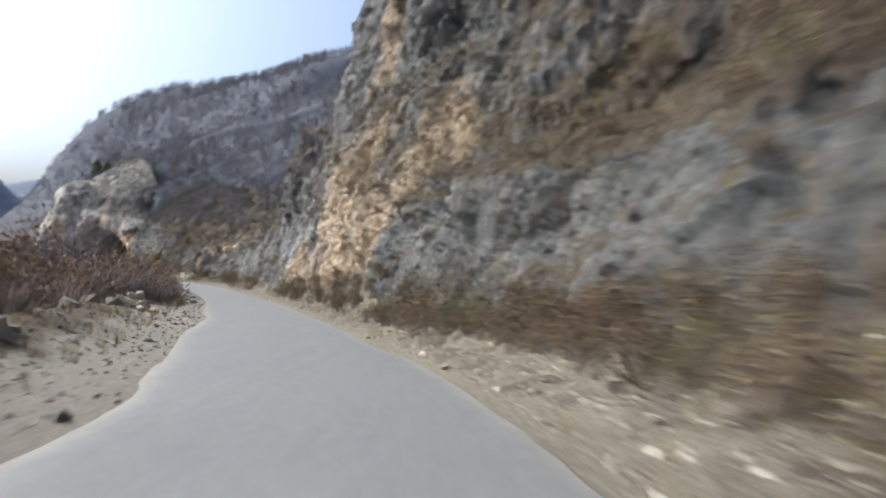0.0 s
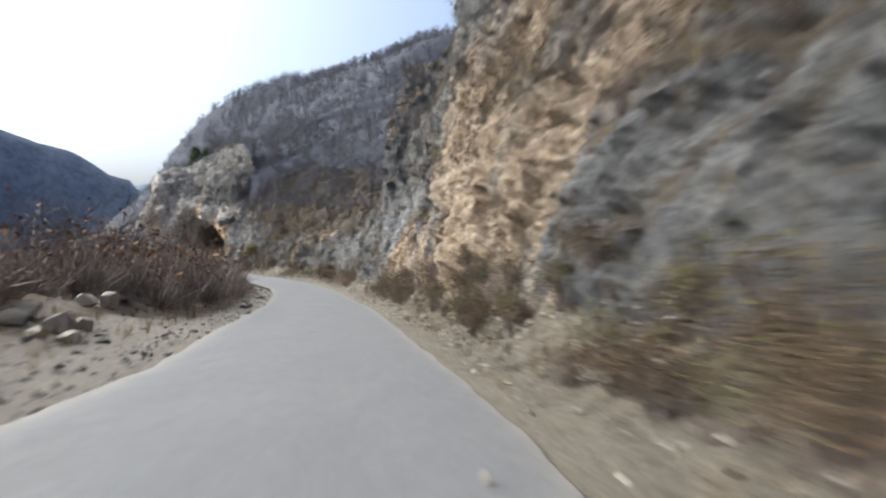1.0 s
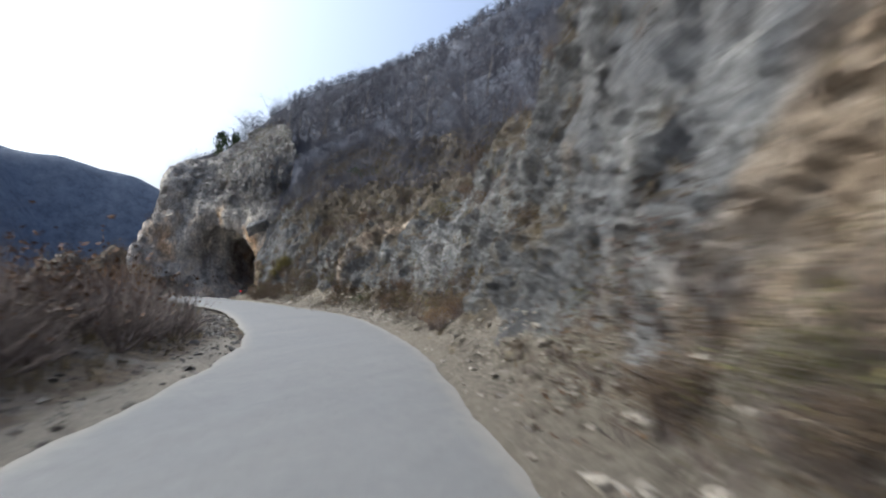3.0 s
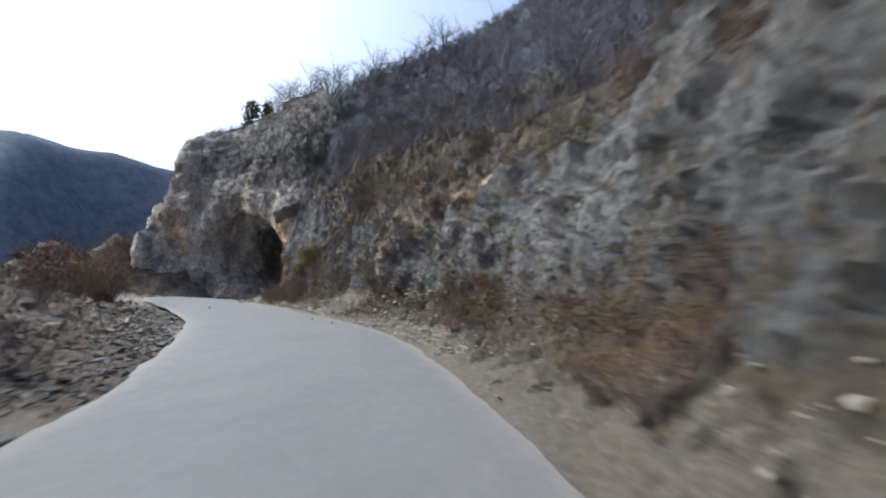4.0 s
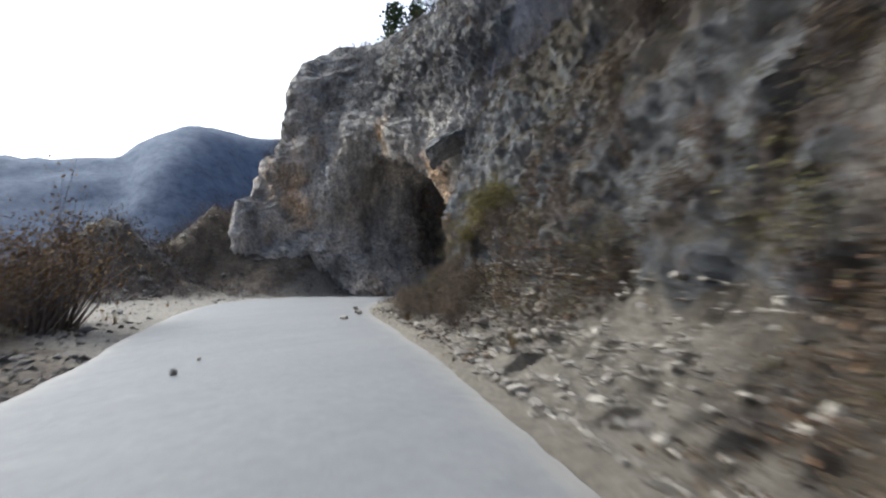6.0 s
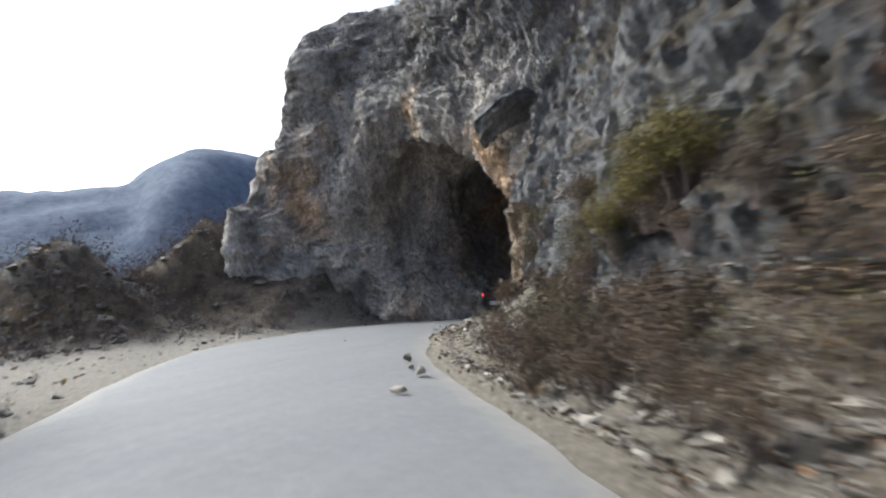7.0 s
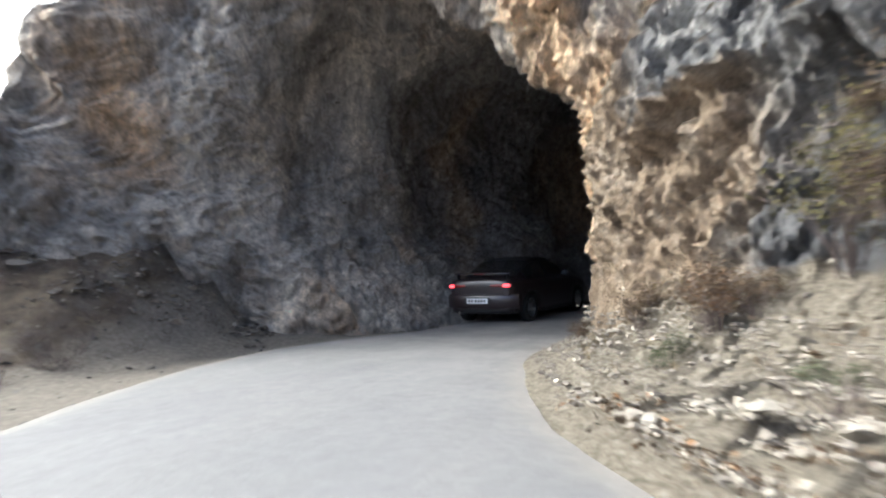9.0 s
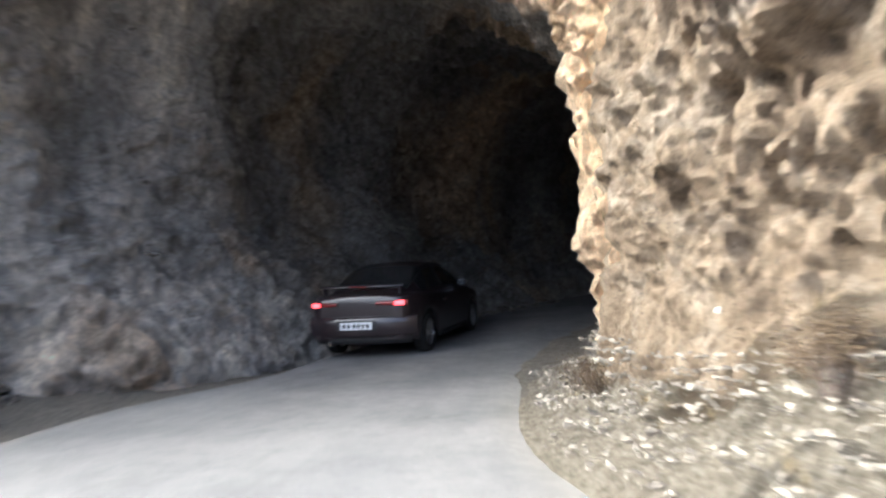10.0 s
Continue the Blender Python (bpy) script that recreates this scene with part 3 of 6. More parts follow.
tunnel_floor = sheet("tunnel_floor", np.vstack(floor_rows), len(floor_rows), len(floor_line), GROUND, None, (("gravel", np.full(len(floor_rows) * len(floor_line), 0.6)), ("wood", np.zeros(len(floor_rows) * len(floor_line)))))
tagged(tunnel_floor, "dusty gravel shoulders along the tunnel walls", "floor", kind="structure")

# ---- the cliff along the road: profiles of (distance from the road's edge, height), by place along the road ----
STATIONS = [
    (-60, [(-0.3, -0.10), (1.5, .15), (2.8, .8), (3.9, 4.5), (7, 6.5), (9, 14), (13, 17)]),
    (5, [(-0.3, -0.10), (1.5, .15), (2.7, .8), (3.6, 4.5), (7, 6.4), (8.5, 13), (13, 17)]),
    (13, [(-0.3, -0.10), (1.4, .2), (2.6, .8), (3.5, 4.4), (6.4, 6.3), (7.6, 13), (12, 17)]),
    (20, [(-0.3, -0.10), (1.2, .2), (2.1, .8), (2.9, 4), (4.5, 7), (5.6, 14), (10, 18)]),
    (26, [(-0.3, -0.10), (1, .2), (1.6, .9), (2.0, 4), (3.0, 7), (3.6, 14), (8, 19)]),
    (32, [(-0.3, -0.10), (.9, .2), (1.4, .9), (1.8, 4), (2.0, 9), (2.5, 15), (7, 19)]),
    (45, [(-0.3, -0.10), (.9, .2), (1.4, .9), (1.9, 3.2), (2.8, 8), (4.2, 12), (9, 15)]),
    (47.2, [(-0.3, -0.10), (.9, .2), (1.3, .9), (1.6, 3.4), (1.8, 8.4), (2.5, 11.3), (8, 15)]),
    (48.4, [(-0.3, -0.10), (.9, .2), (1.3, .9), (1.6, 3.4), (1.8, 8.4), (2.6, 11.2), (8, 14.5)]),
    (50, [(-0.3, -0.10), (.9, .2), (1.4, .9), (2.0, 3.5), (2.8, 8), (4.8, 11), (10, 14)]),
    (56, [(-0.3, -0.10), (1, .2), (1.5, .8), (2.1, 3.5), (3.4, 6.5), (7, 8.5), (12, 12)]),
    (66, [(-0.3, -0.10), (1, .2), (1.5, .7), (2.2, 3), (3.6, 5.2), (7, 7), (13, 11)]),
    (72, [(-0.3, -0.10), (1.3, .25), (2, .8), (2.6, 3.5), (4.5, 6.2), (8, 8), (13, 11)]),
    (79, [(-0.3, -0.10), (1.5, .3), (2.3, .9), (3, 3.5), (4.5, 6.6), (7.5, 9), (12, 12)]),
    (84, [(-0.3, -0.10), (1.6, .3), (2.5, .9), (3, 3.6), (4, 7), (6, 10), (11, 13)]),
    (86.5, [(-0.3, -0.10), (1.1, .25), (1.6, 1.0), (2.1, 3.6), (3.3, 7), (6, 10.5), (11, 13)]),
    (88.5, [(-0.3, -0.10), (.6, .15), (.95, .9), (1.15, 3.2), (2.6, 6.2), (6, 10.5), (11, 13)]),
    (89.6, [(-0.3, -0.10), (.7, .1), (1.2, .8), (1.7, 3.2), (3.4, 6.2), (7, 10.5), (12, 13)]),
    (91, [(-0.3, -0.10), (.9, .1), (1.8, .8), (2.8, 3.2), (4.6, 6.2), (8, 10.5), (12, 13)])]
PROFILE_PARTS = (5, 9, 34, 36, 52, 26)


BEDS = np.array([BED_LONG, BED_EDGE, BED_OUT])


def rock_depth(p):
    """How far the rock stands out at each point: dipping beds, slabs broken along them, and chips."""
    q = p @ BEDS.T
    warp = q + 0.32 * np.column_stack([fbm(p, 0.5, 3, 0.5, 50), fbm(p, 0.5, 3, 0.5, 60), fbm(p, 0.5, 3, 0.5, 70)])
    slab = warp * np.array([0.5, 1.0, 0.8])
    jamb = smooth(p[:, 1], 82, 86) * smooth(p[:, 0], -46, -44)
    big = facets(slab, 0.30, 0.5, 101) * 0.40 * (1 - 0.75 * jamb)
    mid = facets(slab, 0.8, 0.9, 131) * 0.28 * (1 - 0.6 * jamb)
    # each bed juts out over the one below it
    step_no = warp[:, 1] * 0.95 + 0.5 * fbm(p, 0.35, 3, 0.5, 251)
    part_bed = step_no - np.floor(step_no)
    jut = 0.30 * (1 - 0.6 * smooth(p[:, 1], 84, 88)) * (part_bed ** 1.6 - 0.4) * np.clip(0.25 + 1.2 * fbm(p, 0.16, 3, 0.5, 261), 0, 1)
    calm = smooth(p[:, 1], 70, 77)
    small = shards(warp * np.array([0.55, 1.15, 1.0]), 1.7, 1.0, 161) * (0.10 - 0.05 * calm) * (1 - 0.85 * jamb) + jut
    torn = warp + 0.13 * np.column_stack([fbm(p, 2.3, 3, 0.6, 221), fbm(p, 2.3, 3, 0.6, 231), fbm(p, 2.3, 3, 0.6, 241)])
    fine = shards(torn * np.array([0.45, 1.2, 1.0]), 5.5, 1.2, 291) * 0.038 * (1 - 0.45 * jamb) + fbm(torn * np.array([0.45, 1.2, 1.0]), 4.0, 4, 0.7, 301) * 0.045 * (0.4 + calm)
    chip = fine + shards(torn * np.array([0.6, 1.1, 1.0]), 3.8, 1.1, 191) * (0.055 - 0.02 * calm) * (1 - 0.9 * jamb) + fbm(torn * np.array([0.5, 1.0, 1.0]), 1.9, 5, 0.68, 211) * 0.085 * (1 + 0.4 * jamb)
    # by the mouth the rock is knobbly, with creases between the knobs
    chip = chip + jamb * (facets(torn * np.array([0.5, 1.3, 1.0]), 2.3, 1.1, 311) * 0.032 + facets(torn * np.array([0.6, 1.2, 1.0]), 5.2, 1.2, 321) * 0.022 + fbm(torn, 7.0, 3, 0.65, 341) * 0.05 + 0.035 + np.abs(fbm(torn * np.array([0.4, 1.2, 1.0]), 1.6, 5, 0.7, 331)) * 0.15)
    return big + 0.19 * (1 - 0.75 * jamb) + mid + 0.08 + fbm(p, 0.22, 4, 0.5, 7) * 0.4 * (1 - 0.7 * jamb), small, chip


def layered(p, shape):
    """The rock's depth on a grid: beds and blocks eased at their joints, chips left sharp."""
    out = []
    for a, passes in zip(rock_depth(p), (1, 0, 0)):
        g = a.reshape(shape)
        for _ in range(passes):
            e = np.pad(g, 1, mode="edge")
            g = (e[:-2, 1:-1] + e[2:, 1:-1] + e[1:-1, :-2] + e[1:-1, 2:] + 2 * g) / 6
        out.append(g.ravel())
    return out[0] + out[1] + out[2]


near_line, _ = resampled(right_line[(right_line[:, 1] > -45) & (right_line[:, 1] < 73)], 0.13)
bank_line, _ = resampled(np.vstack([near_line[-1:], right_line[(right_line[:, 1] >= 73) & (right_line[:, 1] < 82.5)]]), 0.08)
end_line, _ = resampled(np.vstack([bank_line[-1:], right_line[(right_line[:, 1] >= 82.5) & (right_line[:, 1] < 91.2)]]), 0.05)
cliff_line = np.vstack([near_line, bank_line[1:], end_line[1:]])
tangent = np.gradient(cliff_line, axis=0)
tangent /= np.linalg.norm(tangent, axis=1)[:, None]
for _ in range(6):
    tangent[1:-1] = (tangent[:-2] + 2 * tangent[1:-1] + tangent[2:]) / 4
outward = np.column_stack([tangent[:, 1], -tangent[:, 0]])
station_y = [s[0] for s in STATIONS]
profile = []
for k, n in enumerate(PROFILE_PARTS):
    ends = [[np.interp(cliff_line[:, 1], station_y, [s[1][e][c] for s in STATIONS]) for c in (0, 1)] for e in (k, k + 1)]
    for f in np.linspace(0, 1, n, endpoint=k == len(PROFILE_PARTS) - 1):
        profile.append(np.stack([ends[0][c] * (1 - f) + ends[1][c] * f for c in (0, 1)], 1))
profile = np.array(profile)
for _ in range(3):
    profile[1:-1] = (profile[:-2] + 2 * profile[1:-1] + profile[2:]) / 4
n_v, n_u = profile.shape[:2]
base = np.concatenate([np.column_stack([cliff_line + outward * profile[v_, :, :1], road_height(cliff_line[:, 1]) + profile[v_, :, 1]]) for v_ in range(n_v)])
grid = base.reshape(n_v, n_u, 3)
du, dv = np.gradient(grid, axis=1), np.gradient(grid, axis=0)
nor = np.cross(dv, du).reshape(-1, 3)
nor /= np.linalg.norm(nor, axis=1)[:, None] + 1e-9
nor[(nor * np.column_stack([np.tile(outward, (n_v, 1)), np.zeros(n_v * n_u)])).sum(1) > 0.3] *= -1
height_v = profile[:, :, 1].ravel()
amount = smooth(height_v, 0.1, 1.6)
scree = (1 - amount) * smooth(profile[:, :, 0].ravel(), 0.1, 0.9)
depth = layered(base, (n_v, n_u)) * amount + (shards(base, 3.2, 0.6, 77) * 0.07 + fbm(base, 1.5, 4, 0.6, 88) * 0.1) * scree
over_jamb = np.tile(smooth(cliff_line[:, 1], 82.5, 84.5) * (1 - smooth(cliff_line[:, 1], 86.8, 88.2)), n_v)
ledge_h = height_v - 2.55 - 0.35 * fbm(base, 0.5, 3, 0.5, 271)
depth = depth + over_jamb * (0.30 * smooth(ledge_h, -0.10, 0.10) * (1 - smooth(ledge_h, 0.1, 2.2)) - 0.06 * (1 - smooth(ledge_h, -0.06, 0.06)) * smooth(ledge_h, -1.6, -0.3))
cliff_pts = base + nor * depth[:, None]
ochre_at = np.interp(cliff_line[:, 1], [-20, 10, 20, 24, 29, 33, 36.2, 38, 39.5, 43, 48, 56, 64, 66.5, 68, 70, 74, 80, 84, 85.6, 87, 88.6, 90], [-.02, -.03, -.02, .14, .25, .18, .02, .02, .13, .09, .05, -.04, -.06, .08, .08, -.06, -.05, -.05, .0, .10, .22, .25, .26])
ochre_share = np.tile(ochre_at + 0.16 * np.exp(-((cliff_line[:, 1] - 61.6) / 1.3) ** 2) + 0.12 * np.exp(-((cliff_line[:, 1] - 73.6) / 0.5) ** 2), n_v) - 0.15 * smooth(height_v, 6, 11) - 0.16 * smooth(height_v, 3.5, 6) * np.tile(smooth(cliff_line[:, 1], 35, 40) * (1 - smooth(cliff_line[:, 1], 62, 66)), n_v) - 0.20 * smooth(ledge_h, -0.05, 0.3) * np.tile(smooth(cliff_line[:, 1], 80, 83) * (1 - smooth(cliff_line[:, 1], 86.8, 88.0)), n_v)
scree_col = 1 - smooth(height_v + fbm(base, 0.6, 4, 0.6, 12) * 0.35 + 0.45 * np.tile(smooth(cliff_line[:, 1], 85.5, 87.0), n_v), 0.5, 1.1)
age_shade = np.tile(np.interp(cliff_line[:, 1], [44, 50, 57, 60, 63, 65, 70, 72, 76, 79, 82], [0.0, 0.85, 0.85, 0.5, 0.5, 0.85, 0.85, 0.95, 0.9, 0.3, 0.1]), n_v)
band = (0.5 + 0.2 * np.tile(1 - smooth(cliff_line[:, 1], 14, 20), n_v)) * smooth(height_v, 3.6, 4.8) * (1 - smooth(height_v, 9.5, 12)) * np.tile(1 - 0.3 * smooth(cliff_line[:, 1], 15, 24) - 0.7 * smooth(cliff_line[:, 1], 36, 46), n_v)
verge = 0.25 * smooth(height_v, 0.4, 0.9) * (1 - smooth(height_v, 2.0, 3.6)) * np.tile((0.3 + 0.5 * smooth(cliff_line[:, 1], 50, 56)) * (1 - smooth(cliff_line[:, 1], 68, 74)), n_v)
bank = 0.22 * smooth(height_v, 0.6, 1.4) * (1 - smooth(height_v, 5.0, 8.0)) * np.tile(smooth(cliff_line[:, 1], 70, 75) * (1 - smooth(cliff_line[:, 1], 83, 86)), n_v)
upper = 0.5 * smooth(height_v, 3.8, 7.0) * np.tile(smooth(cliff_line[:, 1], 42, 48) * (1 - smooth(cliff_line[:, 1], 83, 86)), n_v)
brow = 0.3 * smooth(height_v, 2.2, 3.6) * np.tile(smooth(cliff_line[:, 1], 63, 68) * (1 - smooth(cliff_line[:, 1], 76, 78)), n_v)
soil_share = band + verge + bank + upper + brow
age_shade = np.clip(age_shade + np.tile(0.25 * smooth(cliff_line[:, 1], 76, 80) * (1 - smooth(cliff_line[:, 1], 84.6, 86.6)), n_v) + np.tile(0.8 * (1 - smooth(cliff_line[:, 1], 22, 26)), n_v) + 0.8 * smooth(height_v, 1.6, 3.0) * np.tile(np.exp(-((cliff_line[:, 1] - 37.3) / 0.9) ** 2), n_v) + 0.6 * smooth(height_v, 3.5, 6.5) * np.tile(1 - smooth(cliff_line[:, 1], 74, 80), n_v), 0, 1)
litter = 0.8 * np.tile(smooth(cliff_line[:, 1], 54, 59) * (1 - smooth(cliff_line[:, 1], 69, 73)), n_v) * smooth(profile[:, :, 0].ravel(), 0.7, 1.1) * (1 - smooth(height_v, 0.8, 1.5))
soil_share = soil_share + litter
scree_col = scree_col * (1 - litter)
skin = cliff_pts.reshape(n_v, n_u, 3)
up_part = np.cross(np.gradient(skin, axis=1), np.gradient(skin, axis=0))
for _ in range(3):
    e = np.pad(up_part, ((1, 1), (1, 1), (0, 0)), mode="edge")
    up_part = (e[:-2, 1:-1] + e[2:, 1:-1] + e[1:-1, :-2] + e[1:-1, 2:] + 2 * up_part) / 6
ledge_up = up_part[:, :, 2] / (np.linalg.norm(up_part, axis=2) + 1e-9)
ledge_up = np.maximum(ledge_up * np.sign(ledge_up.mean()), 0).ravel()
cliff = sheet("cliff", cliff_pts, n_v, n_u, ROCK, None, (("ochre", ochre_share), ("scree", scree_col), ("age_shade", age_shade), ("soil", soil_share), ("ledge", ledge_up), ("pale", np.tile(np.interp(cliff_line[:, 1], [-20, 14, 26, 56, 67, 77, 82], [0.75, 0.75, 0.15, 0.1, 0.1, 0.7, 1.0]), n_v))), True)
tagged(cliff, "craggy grey limestone cliff with ochre stains and brush on its ledges", "cliff", kind="structure")

# ---- the rock portal: tunnel tube, rounded lip and the face around it, as one skin ----
ARCH = np.array([(-0.2, -0.6), (0.0, 0.8), (0.0, 2.2), (0.15, 3.2), (0.7, 4.15), (1.5, 5.1), (2.7, 5.95), (4.2, 6.4), (5.7, 6.25), (7.0, 5.5), (7.8, 4.4), (8.0, 3.0), (7.7, 1.8), (6.9, 0.8), (6.2, 0.0), (5.9, -0.7)])
arch, arch_s = resampled(spline(ARCH, 10), 0.10)
arch_mid = np.array([4.1, 1.2])
arch_out = arch - arch_mid
arch_out /= np.linalg.norm(arch_out, axis=1)[:, None]
mouth = np.array([-41.0, 88.6])
along = np.array([-8.0, 2.4]) / math.hypot(8.0, 2.4)
front = np.array([-along[1], along[0]])
front = front if front[1] < 0 else -front


bearing = np.degrees(np.arctan2(arch_out[:, 1], -arch_out[:, 0]))
bearing = np.where(bearing < -90, bearing + 360, bearing)
reach = np.interp(bearing, [-40, 0, 40, 75, 100, 150, 200, 240], [0.34, 0.42, 0.55, 0.80, 1.0, 0.95, 0.8, 0.6])


def face_depth(w, h):
    """How far the face stands before the mouth's plane."""
    upper = smooth(h, 6.5, 9.5)
    d = -(0.5 + 0.2 * upper) * np.maximum(-w - 0.9 + 0.6 * upper, 0)
    d = d + (2.5 + 3.0 * (1 - smooth(h, 1.5, 9.5))) * np.exp(-((w - 9.4) / 1.8) ** 2) * (1 - smooth(h, 10.5, 14))
    edge = np.interp(h, [0, 5, 10, 12, 14], [20.0, 15.2, 11.7, 10.2, 8.8])
    d = d - np.maximum(w - edge, 0) * 1.5
    slab = smooth(w, -2.0, -1.7) * (1 - smooth(w, 0.5, 0.75)) * smooth(h + 0.38 * (w - 0.57), 5.0, 5.12) * (1 - smooth(h, 6.4, 9))
    d = d + 0.3 * slab
    # the roof's lip stands out over the mouth
    d = d + 1.3 * smooth(w, 1.6, 4.2) * (1 - smooth(w, 6.0, 8.4)) * smooth(h, 3.8, 5.8) * (1 - smooth(h, 7.2, 10.0))
    # a long crack slants down the face to the mouth
    off = (w - 6.5) * 0.712 - (h - 2.05) * 0.702
    d = d - 0.45 * np.exp(-(off / 0.22) ** 2) * smooth(h, 1.2, 2.4) * (1 - smooth(h, 7.5, 9.0)) + 0.35 * smooth(off, 0.0, 0.5) * (1 - smooth(off, 0.6, 2.4)) * smooth(h, 1.0, 3.0)
    return d - np.maximum(h - 10.2, 0) * 0.5 - np.maximum(h - 12, 0) * 0.7


rings = []
tube_mid, tube_s = resampled(mid_line[mid_line[:, 1] > 90.0], 0.17)
tube_t = np.gradient(tube_mid, axis=0)
tube_t /= np.linalg.norm(tube_t, axis=1)[:, None]
for k in range(len(tube_mid) - 1, 5, -1):
    side = np.array([tube_t[k, 1], -tube_t[k, 0]])
    blend = min(1.0, k / 25.0)
    swell = 1.0 + 0.05 * math.sin(k * 0.28)
    w = (4.15 - arch[:, 0]) * (1 - 0.12 * blend) * swell
    rings.append(np.column_stack([tube_mid[k] + side * w[:, None], arch[:, 1] * (1 - 0.08 * blend) + road_height(tube_mid[k, 1])]))
tube_rings = len(rings)
for r in np.concatenate([[-0.35, -0.2, -0.08], np.arange(0, 1.0, 0.1), np.arange(1.0, 11, 0.14)]):
    q = arch + arch_out * (max(r, 0) * reach)[:, None] - arch_out * 0.25 * (1 - smooth(np.array([r]), -0.35, 0.5))[0]
    dep = face_depth(q[:, 0], q[:, 1]) - 0.8 * (1 - smooth(np.array([r]), -0.4, 0.9))[0]
    xy = mouth + along * q[:, :1] + front * dep[:, None]
    rings.append(np.column_stack([xy, q[:, 1] + road_height(xy[:, 1])]))
# even out the rings, so that no gap is wider than a hand
even, ring_id = [rings[0]], [0.0]
for k in range(1, len(rings)):
    n = max(1, math.ceil(np.linalg.norm(rings[k] - rings[k - 1], axis=1).max() / 0.17))
    for f in np.linspace(0, 1, n + 1)[1:]:
        even.append(rings[k - 1] * (1 - f) + rings[k] * f)
        ring_id.append(k - 1 + f)
tail_ring = rings[0]
rings = even
base = np.concatenate(rings)
grid = base.reshape(len(rings), len(arch), 3)
nor = np.cross(np.gradient(grid, axis=0), np.gradient(grid, axis=1)).reshape(-1, 3)
nor /= np.linalg.norm(nor, axis=1)[:, None] + 1e-9
first = nor[(len(rings) - 20) * len(arch) + len(arch) // 2]
if first[1] > 0:
    nor = -nor
depth = layered(base, (len(rings), len(arch))) + 0.45 * rock_depth(base)[1]
ring_no = np.repeat(np.array(ring_id), len(arch))
portal_pts = base + nor * (depth * np.where(ring_no < tube_rings, 0.8, 0.9))[:, None]
portal_ochre = np.where(ring_no < tube_rings, 0.12, np.interp(ring_no - tube_rings, [0, 12, 22, 40], [0.24, 0.24, 0.10, 0.0])) * np.where((base[:, 0] > -45.5) | (ring_no < tube_rings - 8), 1, 0.35)
portal_soil = 0.8 * smooth(base[:, 2], 5.0, 8.0) * smooth(base[:, 0], -50.0, -46.0) * (ring_no > tube_rings)
# deeper rings get a darker colour: the tunnel's shade is painted in
portal = sheet("tunnel_rock", portal_pts, len(rings), len(arch), TUNNEL_ROCK, None, (("ochre", portal_ochre), ("soil", portal_soil), ("age_shade", 0.05 + 0.6 * smooth(tube_rings - ring_no, 0, 24) * 0.75 + 0.2 * smooth(base[:, 2] + fbm(base, 0.3, 3, 0.5, 281), 6.0, 9.5) * (ring_no > tube_rings) + 0.55 * smooth(base[:, 2], 5.5, 8.0) * smooth(base[:, 0], -48.5, -45.0) * (ring_no > tube_rings))), True)
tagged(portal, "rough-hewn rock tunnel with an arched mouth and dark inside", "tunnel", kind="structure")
# added cap beyond the bend: closes the tube so no light enters behind
bm = bmesh.new()
bm.faces.new([bm.verts.new((x_, y_, z_)) for x_, y_, z_ in tail_ring[::3]])
me = bpy.data.meshes.new("tunnel_cap")
bm.to_mesh(me)
me.materials.append(TUNNEL_ROCK)
tagged(new("tunnel_cap", me), "cap added beyond the bend to keep the tunnel dark", "tunnel", kind="structure")

# ---- helpers for things ----
def mesh_of(name, verts, faces, mat, flat=True):
    me = bpy.data.meshes.new(name)
    me.from_pydata([tuple(p) for p in verts], [], [tuple(f) for f in faces])
    me.polygons.foreach_set("use_smooth", [not flat] * len(me.polygons))
    me.materials.append(mat)
    me.update()
    return me


def part(name, bm, mat, parent, label=""):
    me = bpy.data.meshes.new(name)
    bm.to_mesh(me)
    bm.free()
    me.materials.append(mat)
    ob = new(name, me)
    ob.parent = parent
    return tagged(ob, label)


def part_mesh(name, me, parent, label=""):
    ob = new(name, me)
    ob.parent = parent
    return tagged(ob, label)


def triangles(name, verts, tris, mat, flat=True):
    """A large triangle mesh from arrays."""
    me = bpy.data.meshes.new(name)
    me.vertices.add(len(verts))
    me.vertices.foreach_set("co", verts.astype(np.float32).ravel())
    me.loops.add(tris.size)
    me.loops.foreach_set("vertex_index", tris.astype(np.int32).ravel())
    me.polygons.add(len(tris))
    me.polygons.foreach_set("loop_start", np.arange(0, tris.size, 3, dtype=np.int32))
    me.polygons.foreach_set("use_smooth", np.full(len(tris), not flat))
    me.update(calc_edges=True)
    me.materials.append(mat)
    return me


def unit(v_):
    return v_ / (np.linalg.norm(v_) + 1e-9)


def stick(out, p0, p1, r0, r1):
    """A three-sided tapered twig added to (verts, tris)."""
    verts, tris = out
    ax = unit(p1 - p0)
    side = unit(np.cross(ax, (0.3, 0.2, 0.9) if abs(ax[2]) < 0.8 else (1, 0, 0)))
    up = np.cross(ax, side)
    k = len(verts)
    for p, r_ in ((p0, r0), (p1, r1)):
        for a in (0, 2.094, 4.189):
            verts.append(p + (side * math.cos(a) + up * math.sin(a)) * r_)
    for a in range(3):
        c = (a + 1) % 3
        tris.append((k + a, k + c, k + 3 + c))
        tris.append((k + a, k + 3 + c, k + 3 + a))


